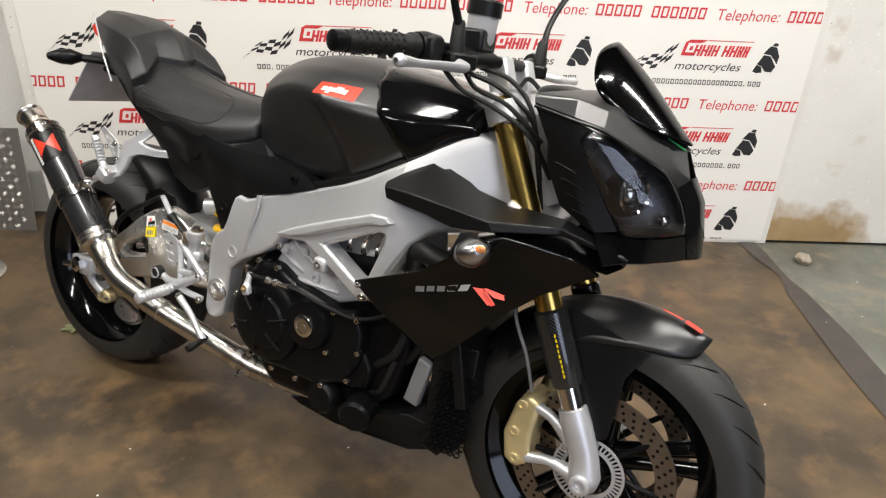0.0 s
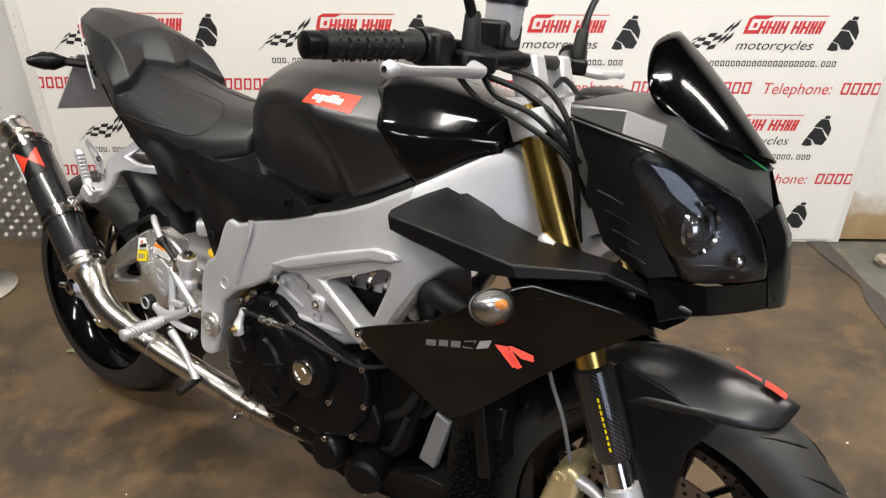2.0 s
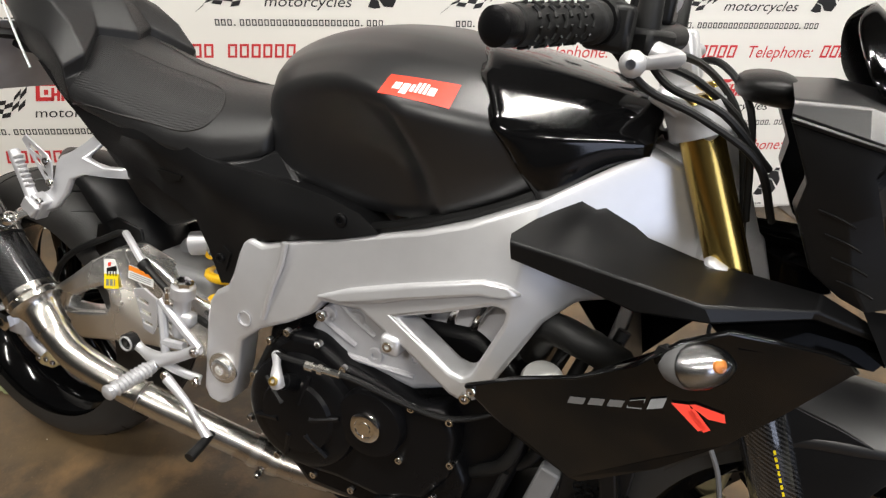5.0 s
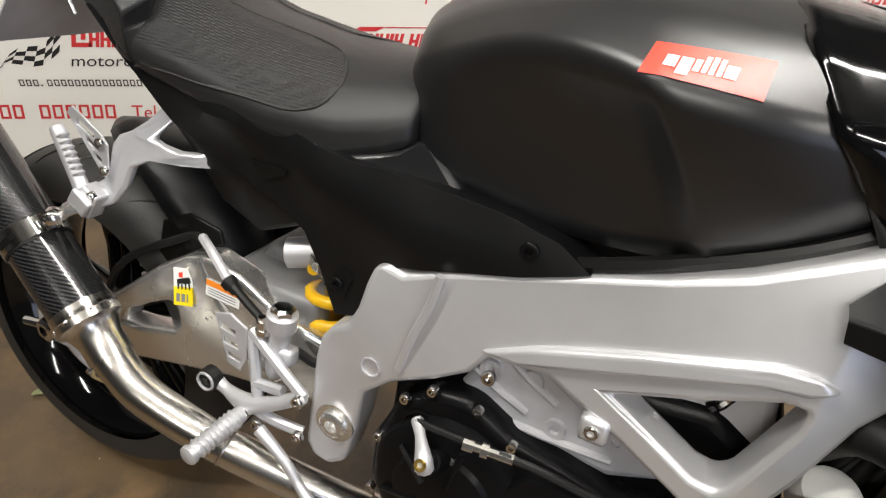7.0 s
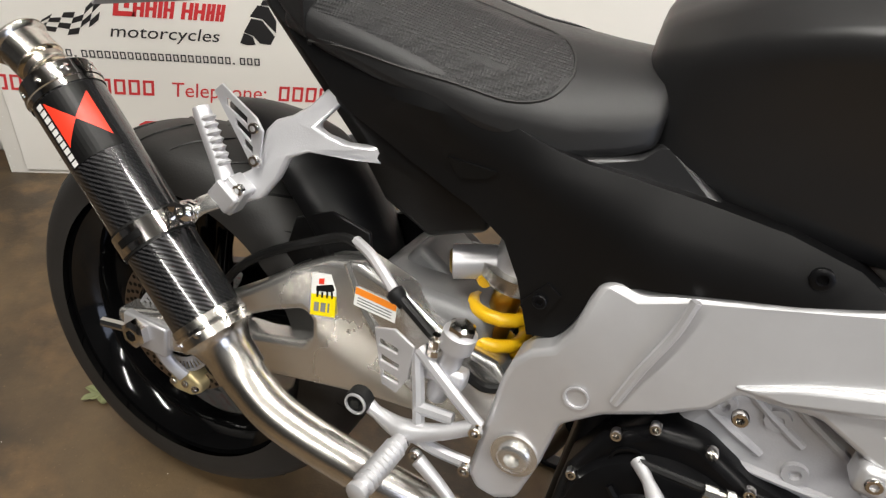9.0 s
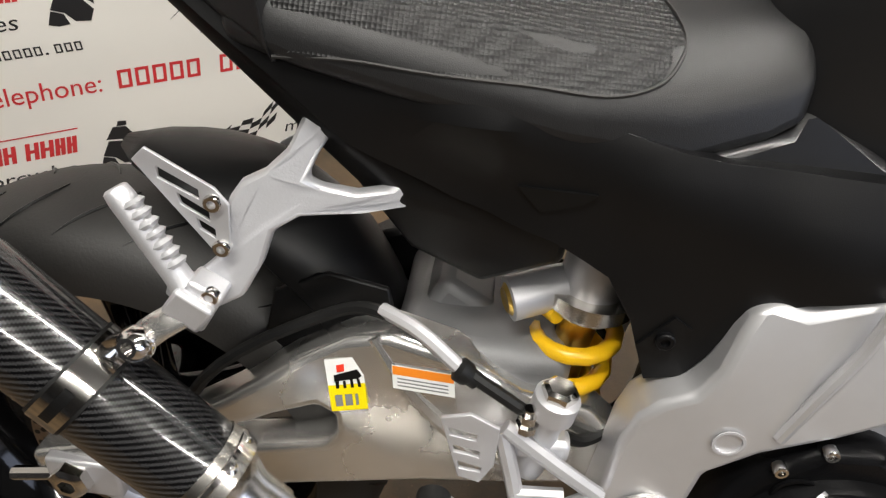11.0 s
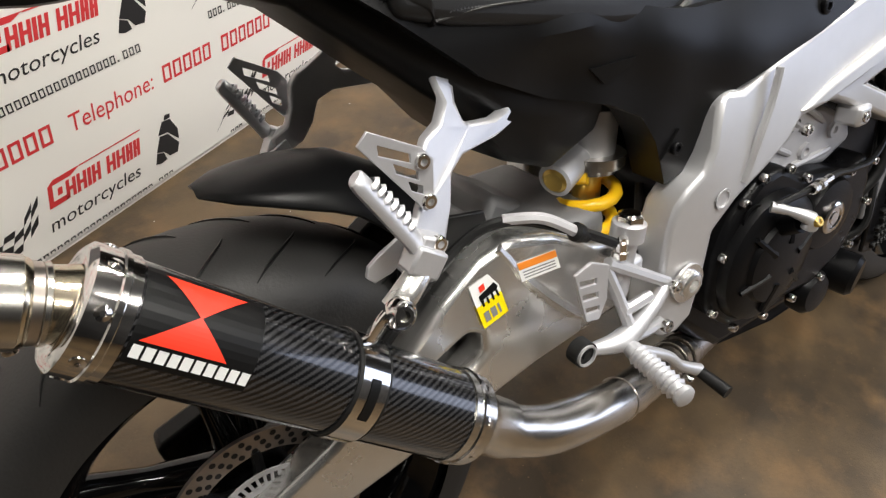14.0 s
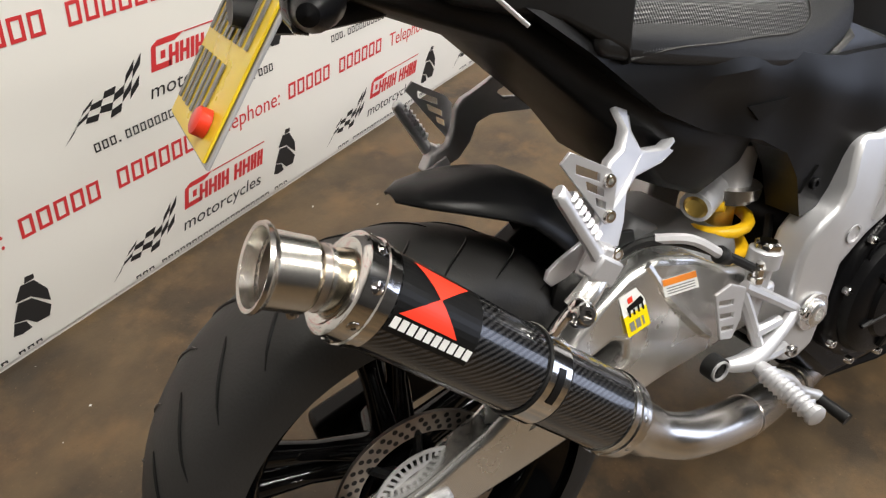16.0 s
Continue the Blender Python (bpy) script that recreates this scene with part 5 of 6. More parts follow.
part("tail_trim", tube([(-0.035, -0.055, 0.985), (0.03, -0.088, 0.945), (0.09, -0.112, 0.885), (0.145, -0.130, 0.832)], 0.0022, 6, 5), SILVER, tail, "thin silver edge trim")
seat = loft([
    (0.215, [(0, 0.900), (0.055, 0.896), (0.108, 0.860), (0.138, 0.822), (0.140, 0.80), (0, 0.77)]),
    (0.27, [(0, 0.884), (0.062, 0.880), (0.116, 0.846), (0.143, 0.813), (0.144, 0.785), (0, 0.76)]),
    (0.35, [(0, 0.864), (0.070, 0.858), (0.122, 0.828), (0.147, 0.798), (0.147, 0.770), (0, 0.75)]),
    (0.45, [(0, 0.850), (0.072, 0.845), (0.122, 0.814), (0.146, 0.780), (0.145, 0.752), (0, 0.73)]),
    (0.53, [(0, 0.848), (0.062, 0.844), (0.110, 0.816), (0.136, 0.782), (0.137, 0.744), (0, 0.72)]),
    (0.585, [(0, 0.850), (0.052, 0.846), (0.094, 0.824), (0.119, 0.794), (0.122, 0.760), (0, 0.74)]),
    (0.612, [(0, 0.856), (0.042, 0.850), (0.080, 0.832), (0.108, 0.804), (0.112, 0.774), (0, 0.76)]),
], "seat", VINYL, "black vinyl rider's seat with stitched panels", sub=0, bevel=0.010)
# dotted panel let into the seat, with its seam
GO, GI = ((0.24, 0.139), (0.35, 0.144), (0.47, 0.1405), (0.50, 0.133), (0.514, 0.122), (0.519, 0.108)), ((0.24, 0.03), (0.35, 0.035), (0.44, 0.040), (0.48, 0.055), (0.505, 0.075), (0.519, 0.104))


def on_seat(x, w, sg, lift):
    zz = inter(w, [(0, 0.86), (0.1, 0.83), (0.145, 0.785)])
    return press(seat, (x, sg * w, zz), (0, -sg * 0.45, -0.9), lift)


for sg in (-1, 1):
    bm = bmesh.new()
    g = [[bm.verts.new(on_seat(x, inter(x, GI) + (inter(x, GO) - inter(x, GI)) * j / 8, sg, 0.0009)) for j in range(9)] for x in [0.25 + 0.269 * i / 20 for i in range(21)]]
    for a, b in zip(g, g[1:]):
        for j in range(8):
            bm.faces.new((a[j], a[j + 1], b[j + 1], b[j]))
    pnl = part("grip_panel", bm, GRIPVINYL, seat, "dotted non-slip panel", smooth=180)
    rim = [(x, inter(x, GO)) for x in (0.25, 0.30, 0.36, 0.42, 0.47, 0.50, 0.514)] + [(x, inter(x, GI)) for x in (0.519, 0.505, 0.48, 0.44, 0.40, 0.35, 0.30, 0.25)]
    part("seat_seam", tube([on_seat(x, w, sg, 0.001) for x, w in rim], 0.0013, 6, 4), TYRE, pnl)

covy = near([(0.24, 0.83, 0.128), (0.40, 0.78, 0.150), (0.53, 0.75, 0.150), (0.553, 0.60, 0.142), (0.774, 0.721, 0.160), (0.68, 0.70, 0.158), (0.46, 0.68, 0.135), (0.38, 0.70, 0.125)])
def cover_y(x, z):
    fold = inter(x, [(0.2, 0.80), (0.40, 0.752), (0.52, 0.728), (0.66, 0.698), (0.85, 0.712)])
    return covy(x, z) + 0.003 - (0.30 * (z - fold) if z > fold else 0.05 * (fold - z))


cover = [(0.150, 0.845), (0.215, 0.798), (0.300, 0.732), (0.377, 0.695), (0.455, 0.672), (0.500, 0.648), (0.524, 0.612), (0.537, 0.580), (0.548, 0.553), (0.575, 0.560), (0.590, 0.585), (0.606, 0.636), (0.640, 0.655), (0.700, 0.672), (0.770, 0.692), (0.835, 0.716), (0.80, 0.735), (0.74, 0.746), (0.66, 0.750), (0.560, 0.752), (0.525, 0.757), (0.40, 0.785), (0.271, 0.815), (0.19, 0.835)]
for sg in (-1, 1):
    c = part("side_cover", slab(cover, cover_y, 0.05, side=sg, cell=0.02), MATTE, bike, "matt black plastic side cover", bevel=0.007, segs=3)
    if sg < 0:
        part("cover_bolt", bolt((0.774, -cover_y(0.774, 0.721) + 0.001, 0.721), (0, -1, 0), 0.010, 0.006), IRON, c)
        part("bolt_recess", slab([(0.533, 0.590), (0.560, 0.578), (0.572, 0.612), (0.556, 0.622)], lambda x, z: cover_y(x, z) + 0.0028, 0.006), MATTE, c)
        part("cover_bolt", bolt((0.553, -cover_y(0.553, 0.60) - 0.003, 0.600), (0, -1, 0), 0.008, 0.005), IRON, c)
        part("vent_slit", slab([(0.422, 0.716), (0.478, 0.718), (0.470, 0.708), (0.440, 0.698)], lambda x, z: cover_y(x, z) + 0.0030, 0.006), BLACKP, c)
tri = [(0.532, 0.748), (0.600, 0.766), (0.612, 0.777), (0.626, 0.779), (0.695, 0.742), (0.62, 0.740), (0.565, 0.741)]
part("tank_cover", slab(tri, near([(0.53, 0.745, 0.144), (0.60, 0.764, 0.118), (0.62, 0.78, 0.092), (0.695, 0.742, 0.140)]), 0.04), SATIN, bike, "satin black infill panel under the seat", bevel=0.006, segs=3)
loft([
    (0.02, [(0, 0.90), (0.04, 0.90), (0.06, 0.885), (0.06, 0.87), (0.05, 0.86), (0, 0.855)]),
    (0.15, [(0, 0.855), (0.06, 0.855), (0.095, 0.845), (0.097, 0.825), (0.086, 0.812), (0, 0.802)]),
    (0.24, [(0, 0.815), (0.07, 0.815), (0.105, 0.79), (0.108, 0.758), (0.095, 0.736), (0, 0.724)]),
    (0.30, [(0, 0.80), (0.08, 0.80), (0.12, 0.77), (0.12, 0.72), (0.10, 0.685), (0, 0.675)]),
    (0.345, [(0, 0.78), (0.09, 0.78), (0.12, 0.75), (0.12, 0.685), (0.10, 0.630), (0, 0.622)]),
    (0.405, [(0, 0.76), (0.09, 0.76), (0.12, 0.73), (0.12, 0.67), (0.10, 0.604), (0, 0.602)]),
    (0.47, [(0, 0.74), (0.09, 0.74), (0.115, 0.71), (0.115, 0.67), (0.10, 0.632), (0, 0.63)]),
], "undertray", MATTE, "matt black undertray", sub=0, bevel=0.008)

# ---- tank ----
tank = loft([
    (0.575, [(0, 0.895), (0.022, 0.893), (0.04, 0.875), (0.055, 0.845), (0.055, 0.80), (0.05, 0.77), (0, 0.75)]),
    (0.605, [(0, 0.925), (0.05, 0.918), (0.082, 0.895), (0.098, 0.855), (0.098, 0.80), (0.092, 0.755), (0, 0.735)]),
    (0.68, [(0, 0.965), (0.075, 0.957), (0.118, 0.932), (0.142, 0.895), (0.128, 0.82), (0.122, 0.745), (0, 0.71)]),
    (0.77, [(0, 0.985), (0.09, 0.978), (0.142, 0.954), (0.182, 0.918), (0.134, 0.825, 0.01), (0.132, 0.730, 0.02), (0, 0.69)]),
    (0.832, [(0, 0.988), (0.093, 0.981), (0.154, 0.953), (0.203, 0.907), (0.150, 0.830, 0.025), (0.140, 0.742, 0.055), (0, 0.695)]),
    (0.850, [(0, 0.988), (0.094, 0.981), (0.156, 0.951), (0.208, 0.902), (0.190, 0.838, 0.045), (0.156, 0.760, 0.075), (0, 0.70)]),
    (0.94, [(0, 0.982), (0.095, 0.974), (0.150, 0.945), (0.200, 0.893), (0.186, 0.835, 0.020), (0.154, 0.780, 0.030), (0, 0.73)]),
    (1.03, [(0, 0.968), (0.085, 0.958), (0.130, 0.930), (0.165, 0.885), (0.160, 0.85), (0.142, 0.812), (0, 0.78)]),
    (1.11, [(0, 0.948), (0.07, 0.938), (0.105, 0.915), (0.130, 0.890), (0.128, 0.868), (0.115, 0.852), (0, 0.83)]),
    (1.15, [(0, 0.930), (0.055, 0.922), (0.085, 0.905), (0.105, 0.888), (0.104, 0.875), (0.095, 0.865), (0, 0.85)]),
], "fuel_tank", SATIN, "satin black fuel tank with a red badge", crease={1: 0.35, 2: 0.6, 3: 0.85, 4: 0.2, 5: 0.9}, ends=0.3, cross=(((5, 3, 4), 1.0), ((5, 4, 5), 1.0), ((4, 3, 4), 0.5), ((4, 4, 5), 0.5)))
BD = Vector((-0.1, 0.75, -0.62))
BTL, BTR, BBR, BBL = Vector((0.842, -0.181, 0.931)), Vector((0.927, -0.155, 0.921)), Vector((0.925, -0.180, 0.895)), Vector((0.836, -0.200, 0.908))


def on_badge(a, b, lift):
    return press(tank, BTL.lerp(BTR, a).lerp(BBL.lerp(BBR, a), b), BD, lift)


def badge_patch(a0, a1, b0, b1, lift, nu, nv):
    bm = bmesh.new()
    g = [[bm.verts.new(on_badge(a0 + (a1 - a0) * i / nu, b0 + (b1 - b0) * j / nv, lift)) for i in range(nu + 1)] for j in range(nv + 1)]
    for j in range(nv):
        for i in range(nu):
            bm.faces.new((g[j][i], g[j][i + 1], g[j + 1][i + 1], g[j + 1][i]))
    return bm


tbadge = part("tank_badge", badge_patch(0, 1, 0, 1, 0.0012, 10, 5), RED, tank, "red parallelogram badge with a plain white mark", smooth=180)
for a0, a1, b0, b1 in ((0.15, 0.25, 0.36, 0.70), (0.27, 0.37, 0.36, 0.86), (0.39, 0.44, 0.36, 0.70), (0.46, 0.50, 0.24, 0.70), (0.52, 0.56, 0.22, 0.70), (0.58, 0.62, 0.24, 0.70), (0.64, 0.74, 0.36, 0.70)):
    part("plain_mark", badge_patch(a0, a1, b0, b1, 0.0022, 2, 2), WHITE, tbadge)
# gloss trim over the tank's nose
def puffed(x, half, dx):
    return (x, [(y * 1.015 + (0.003 if y else 0), z + (0.009 if k < 3 else 0.003), d) for k, ((y, z), d) in enumerate(zip(half, dx))])


loft([
    puffed(0.99, [(0, 0.975), (0.091, 0.967), (0.141, 0.939), (0.184, 0.889), (0.172, 0.838), (0.147, 0.786), (0, 0.754)], (-0.07, -0.066, -0.050, -0.014, 0.030, 0.062, 0.06)),
    puffed(1.03, [(0, 0.968), (0.085, 0.958), (0.130, 0.930), (0.165, 0.885), (0.160, 0.85), (0.142, 0.812), (0, 0.78)], (-0.03, -0.03, -0.02, 0.015, 0.03, 0.045, 0.04)),
    puffed(1.11, [(0, 0.948), (0.07, 0.938), (0.105, 0.915), (0.130, 0.890), (0.128, 0.868), (0.115, 0.852), (0, 0.83)], (0,) * 7),
    puffed(1.155, [(0, 0.930), (0.055, 0.922), (0.085, 0.905), (0.105, 0.888), (0.104, 0.875), (0.095, 0.865), (0, 0.85)], (0,) * 7),
], "nose_trim", GLOSS, "gloss black trim over the tank nose", 2, tank, crease={1: 0.4, 2: 0.7, 3: 0.8, 5: 0.8}, ends=0.9)
part("spar_edge", tube([(0.70, -0.140, 0.690), (0.826, -0.150, 0.720), (0.962, -0.150, 0.774), (1.05, -0.14, 0.823), (1.15, -0.10, 0.892)], 0.008, 8, 6), BLACKP, tank)

# ---- front end ----
FD = Vector((0.285, 0, -0.618)).normalized()
FT = Vector((1.190, 0, 0.940))


def fork(sg):
    o = FT + Vector((0, sg * 0.105, 0))
    leg = part("fork_leg", lathe([(-0.015, 0.0), (-0.015, 0.021), (0.0, 0.025), (0.02, 0.025), (0.39, 0.025), (0.39, 0)], o, FD, 32), GOLD, bike, "gold anodised fork tube")
    part("fork_boot", lathe([(0.375, 0.0255), (0.380, 0.031), (0.405, 0.0315), (0.515, 0.0315), (0.52, 0.029), (0.52, 0.02)], o, FD, 32), CARBON, leg, "carbon-patterned fork protector")
    part("stanchion", lathe([(0.50, 0.0215), (0.58, 0.0215)], o, FD, 24), CHROME, leg, "bright chrome slider")
    part("axle_clamp", tube([o + FD * 0.565, o + FD * 0.60, o + FD * 0.655, FAX + Vector((0, sg * 0.105, 0)), FAX + Vector((0.005, sg * 0.105, -0.02))], [0.027, 0.029, 0.027, 0.031, 0.022], 14, 4), CAST, leg, "cast fork foot")
    part("axle_end", lathe([(0, 0.019), (0.012, 0.019), (0.014, 0.016), (0.014, 0.011), (0.004, 0.0105), (0.004, 0)], FAX + Vector((0, sg * 0.128, 0)), (0, sg, 0), 24), CAST, leg)
    c = Vector((1.335, sg * 0.105, 0.335))
    for a, b in (((1.44, 0.36), (1.345, 0.405)), ((1.455, 0.295), (1.355, 0.29))):
        part("caliper_arm", tube([(a[0], sg * 0.105, a[1]), ((a[0] + b[0]) / 2, sg * 0.105, (a[1] + b[1]) / 2 + 0.01), (b[0], sg * 0.103, b[1])], [0.017, 0.010, 0.012], 10, 4), CAST, leg)
    cal = part("front_caliper", slab([(1.315, 0.275), (1.305, 0.33), (1.32, 0.40), (1.345, 0.425), (1.37, 0.41), (1.362, 0.34), (1.365, 0.28), (1.34, 0.262)], 0.115, 0.075, side=sg), CALIPER, leg, "gold radial brake caliper", bevel=0.010, segs=3)
    for p in ((1.335, 0.40), (1.328, 0.34), (1.338, 0.285)):
        part("piston_cap", bolt((p[0], sg * 0.113, p[1]), (0, sg, 0), 0.011, 0.006), CALIPER, cal)
    part("brake_hose", tube([(1.345, sg * 0.108, 0.43), (1.325, sg * 0.118, 0.50), (1.285, sg * 0.112, 0.58), (1.29, sg * 0.09, 0.66), (1.30, sg * 0.04, 0.74)], 0.0034, 8, 6), DARKCAST, bike, "grey braided brake hose")
    return leg


rl = fork(-1)
fork(1)
bm = bmesh.new()
for i in range(9):
    o = FT + Vector((0, -0.105, 0)) + FD * (0.415 + i * 0.0095)
    u = Vector((0.35, -0.94, 0)).normalized()
    v = FD.cross(u)
    q = [o + u * 0.0323 + FD * 0.0032 + v * 0.0015, o + u * 0.0323 - FD * 0.0032 + v * 0.0015, o + u * 0.0323 - FD * 0.0032 - v * 0.0015, o + u * 0.0323 + FD * 0.0032 - v * 0.0015]
    bm.faces.new([bm.verts.new(p) for p in q])
tagged(part("plain_print", bm, STKYEL, rl), kind="stuff")

# yokes, stem and cables
yk = part("top_yoke", slab([(1.135, 0.945), (1.15, 0.962), (1.225, 0.928), (1.215, 0.908)], 0.135, 0.27), CAST, bike, "cast alloy top yoke", bevel=0.008)
part("lower_yoke", slab([(1.235, 0.755), (1.245, 0.785), (1.325, 0.750), (1.315, 0.715)], 0.138, 0.276), CAST, bike, "cast lower yoke", bevel=0.008)
for sg in (-1, 1):
    part("yoke_clamp", lathe([(-0.018, 0.034), (0.018, 0.034), (0.018, 0.024), (-0.018, 0.024)], FT + Vector((0, sg * 0.105, 0)) + FD * 0.012, FD, 28), CAST, yk)
    part("bar_riser", box(-0.022, 0.022, -0.02, 0.02, -0.03, 0.035, m=pose(1.155, sg * 0.05, 0.985, 0, -20, 0)), CAST, yk, bevel=0.006)
bars_line = [(1.055, -0.385, 1.010), (1.085, -0.27, 1.020), (1.115, -0.17, 1.020), (1.15, -0.07, 1.012), (1.15, 0.07, 1.012), (1.115, 0.17, 1.020), (1.085, 0.27, 1.020), (1.055, 0.385, 1.010)]
hb = part("handlebar", tube(bars_line, 0.011, 14, 6), IRON, bike, "black tapered handlebar")
for sg in (-1, 1):
    a, b = Vector((1.050, sg * 0.397, 1.010)), Vector((1.088, sg * 0.262, 1.019))
    d = (b - a).normalized()
    L = (b - a).length
    g = part("grip", lathe([(0.0, 0.012), (0.002, 0.0165), (0.012, 0.0165), (L - 0.012, 0.017), (L - 0.01, 0.020), (L, 0.020), (L, 0.012)], a, d, 24), RUBBER, hb, "black ribbed rubber grip")
    bm = bmesh.new()
    for i in range(8):
        for k in range(6):
            q = k * math.pi / 3 + (i % 2) * 0.5
            _, e, h = axis_frame(d)
            u = e * math.cos(q) + h * math.sin(q)
            w = d.cross(u)
            o = a + d * (0.02 + 0.0125 * i) + u * 0.0170
            tube([o - w * 0.006 - d * 0.003, o, o + w * 0.006 - d * 0.003], 0.0016, 5, 1, bm)
    tagged(part("grip_ribs", bm, RUBBER, g), kind="stuff")
    part("bar_end", lathe([(-0.024, 0.0), (-0.024, 0.010), (-0.021, 0.0155), (-0.004, 0.0165), (-0.001, 0.0145), (0.0, 0.012)], a, d, 24), IRON, hb, "black bar-end weight")
    sw = b + d * 0.022
    part("switch_housing", tube([b + d * 0.004, sw, sw + d * 0.03], [0.022, 0.024, 0.019], 12, 3), MATTE, hb)
    part("switch_block", box(-0.02, 0.024, -0.018, 0.018, -0.022, 0.022, m=Matrix.Translation(sw + Vector((0.004, 0, -0.004)))), MATTE, hb, bevel=0.006)
    # lever and its perch
    pv = Vector((1.135, sg * 0.205, 1.000))
    lv = part("hand_lever", tube([pv, (1.165, sg * 0.225, 0.995), (1.160, sg * 0.28, 0.995), (1.150, sg * 0.345, 0.994), (1.148, sg * 0.385, 0.995)], [0.012, 0.010, 0.0085, 0.007, 0.0095], 10, 5, flat=(1, 0.75)), CAST, hb, "silver hand lever")
    part("lever_ball", lathe([(-0.010, 0.004), (-0.006, 0.009), (0, 0.0105), (0.006, 0.009), (0.010, 0.003)], (1.147, sg * 0.392, 0.995), (0, 1, 0), 12), CAST, lv)
    part("lever_perch", box(-0.025, 0.025, -0.03, 0.03, -0.014, 0.014, m=pose(1.125, sg * 0.185, 1.005, 0, 0, 20 * sg)), MATTE, hb, bevel=0.006)
    # mirror stalk
    ms = part("mirror_stalk", tube([(1.125, sg * 0.19, 1.01), (1.13, sg * 0.195, 1.05), (1.125, sg * 0.22, 1.10), (1.13, sg * 0.27, 1.16), (1.14, sg * 0.31, 1.20)], [0.012, 0.008, 0.0065, 0.0065, 0.007], 10, 5), IRON, hb, "black mirror stalk")
    part("stalk_boot", lathe([(0, 0.010), (0.004, 0.014), (0.05, 0.011), (0.055, 0.008)], (1.128, sg * 0.192, 1.015), (0.0, sg * 0.08, 1), 16), RUBBER, ms)
    mh = part("mirror_head", lathe([(-0.012, 0.0), (-0.012, 0.04), (0.0, 0.055), (0.012, 0.05), (0.02, 0.03), (0.022, 0)], (1.145, sg * 0.35, 1.235), (1, 0, 0.15), 28), IRON, ms)
# fluid pot on its bracket
pot = part("brake_reservoir", lathe([(-0.030, 0.0), (-0.030, 0.022), (-0.022, 0.026), (0.022, 0.028), (0.022, 0)], (1.125, -0.105, 1.068), (0.05, 0, 1), 28), GREYCAST, bike, "smoky plastic brake fluid pot with a black cap")
part("pot_cap", lathe([(0.018, 0.031), (0.042, 0.031), (0.046, 0.027), (0.046, 0)], (1.125, -0.105, 1.068), (0.05, 0, 1), 28), MATTE, pot)
part("pot_bracket", box(-0.024, 0.024, -0.030, 0.030, -0.012, 0.028, m=Matrix.Translation((1.122, -0.108, 1.035))), MATTE, pot, bevel=0.006)
part("master_cylinder", lathe([(0, 0.014), (0.09, 0.014), (0.09, 0)], (1.13, -0.185, 1.008), (0.25, 1, 0.05), 16), MATTE, hb)
for pts in ([(1.14, -0.12, 1.00), (1.19, -0.09, 0.985), (1.235, -0.08, 0.94), (1.262, -0.08, 0.86), (1.285, -0.07, 0.76)], [(1.13, -0.16, 0.99), (1.19, -0.13, 0.97), (1.250, -0.10, 0.92), (1.275, -0.08, 0.82)], [(1.10, -0.19, 0.995), (1.14, -0.180, 0.960), (1.20, -0.165, 0.938), (1.265, -0.145, 0.900), (1.30, -0.10, 0.83)], [(1.12, -0.15, 1.0), (1.16, -0.165, 0.965), (1.22, -0.155, 0.945), (1.28, -0.12, 0.89)], [(1.15, 0.05, 0.97), (1.20, -0.02, 0.99), (1.25, -0.03, 0.94), (1.27, -0.03, 0.84)]):
    part("control_cable", tube(pts, 0.0045, 8, 6), RUBBER, bike)
pod = loft([(1.22, [(0, 0.985), (0.05, 0.985), (0.075, 0.977), (0.075, 0.965), (0.06, 0.955), (0, 0.95)]), (1.275, [(0, 0.992), (0.05, 0.992), (0.08, 0.982), (0.08, 0.965), (0.06, 0.95), (0, 0.945)]), (1.30, [(0, 0.98), (0.05, 0.98), (0.07, 0.975), (0.07, 0.96), (0.05, 0.95), (0, 0.945)])], "instrument_pod", MATTE, "black instrument pod")

# ---- front mudguard ----
rings = []
for i in range(17):
    a = radians(152 - 88 * i / 16)
    e = i / 16
    hw = inter(e, [(0, 0.055), (0.3, 0.076), (0.7, 0.080), (0.88, 0.072), (0.96, 0.056), (1, 0.034)])
    row = []
    for j in range(11):
        t = -1 + 2 * j / 10
        rr = 0.322 + 0.010 * e - 0.062 * abs(t) ** 2.0 * inter(e, [(0, 1.2), (0.7, 1.1), (1, 0.6)])
        row.append(FAX + Vector((math.cos(a) * rr, t * hw, math.sin(a) * rr)))
    rings.append(row)
mg = part("front_mudguard", ring_mesh(rings, cap=False, closed=False), SATIN, bike, "satin black front mudguard", smooth=180, sub=1)
mg.modifiers.new("thick", "SOLIDIFY").thickness = 0.003
for sg in (-1, 1):
    part("mudguard_side", slab([(1.30, 0.545), (1.38, 0.60), (1.45, 0.585), (1.53, 0.560), (1.50, 0.50), (1.497, 0.385), (1.46, 0.365), (1.43, 0.44), (1.36, 0.52)], near([(1.4, 0.6, 0.070), (1.5, 0.55, 0.072), (1.48, 0.38, 0.098), (1.43, 0.45, 0.090)]), 0.006, side=sg), MATTE, mg, bevel=0.002)
for k, (a0, a1, m) in enumerate(((73.5, 68, RED), (81, 74.5, RED))):
    bm = bmesh.new()
    w = 0.010 if k == 0 else 0.004
    for i in range(4):
        b0, b1 = radians(a0 + (a1 - a0) * i / 4), radians(a0 + (a1 - a0) * (i + 1) / 4)
        bm.faces.new([bm.verts.new(FAX + Vector((math.cos(b) * 0.3350, y, math.sin(b) * 0.3350))) for b, y in ((b0, -w - 0.012), (b0, w - 0.012), (b1, w - 0.012), (b1, -w - 0.012))])
    part("small_badge", bm, m, mg, "small red badge")

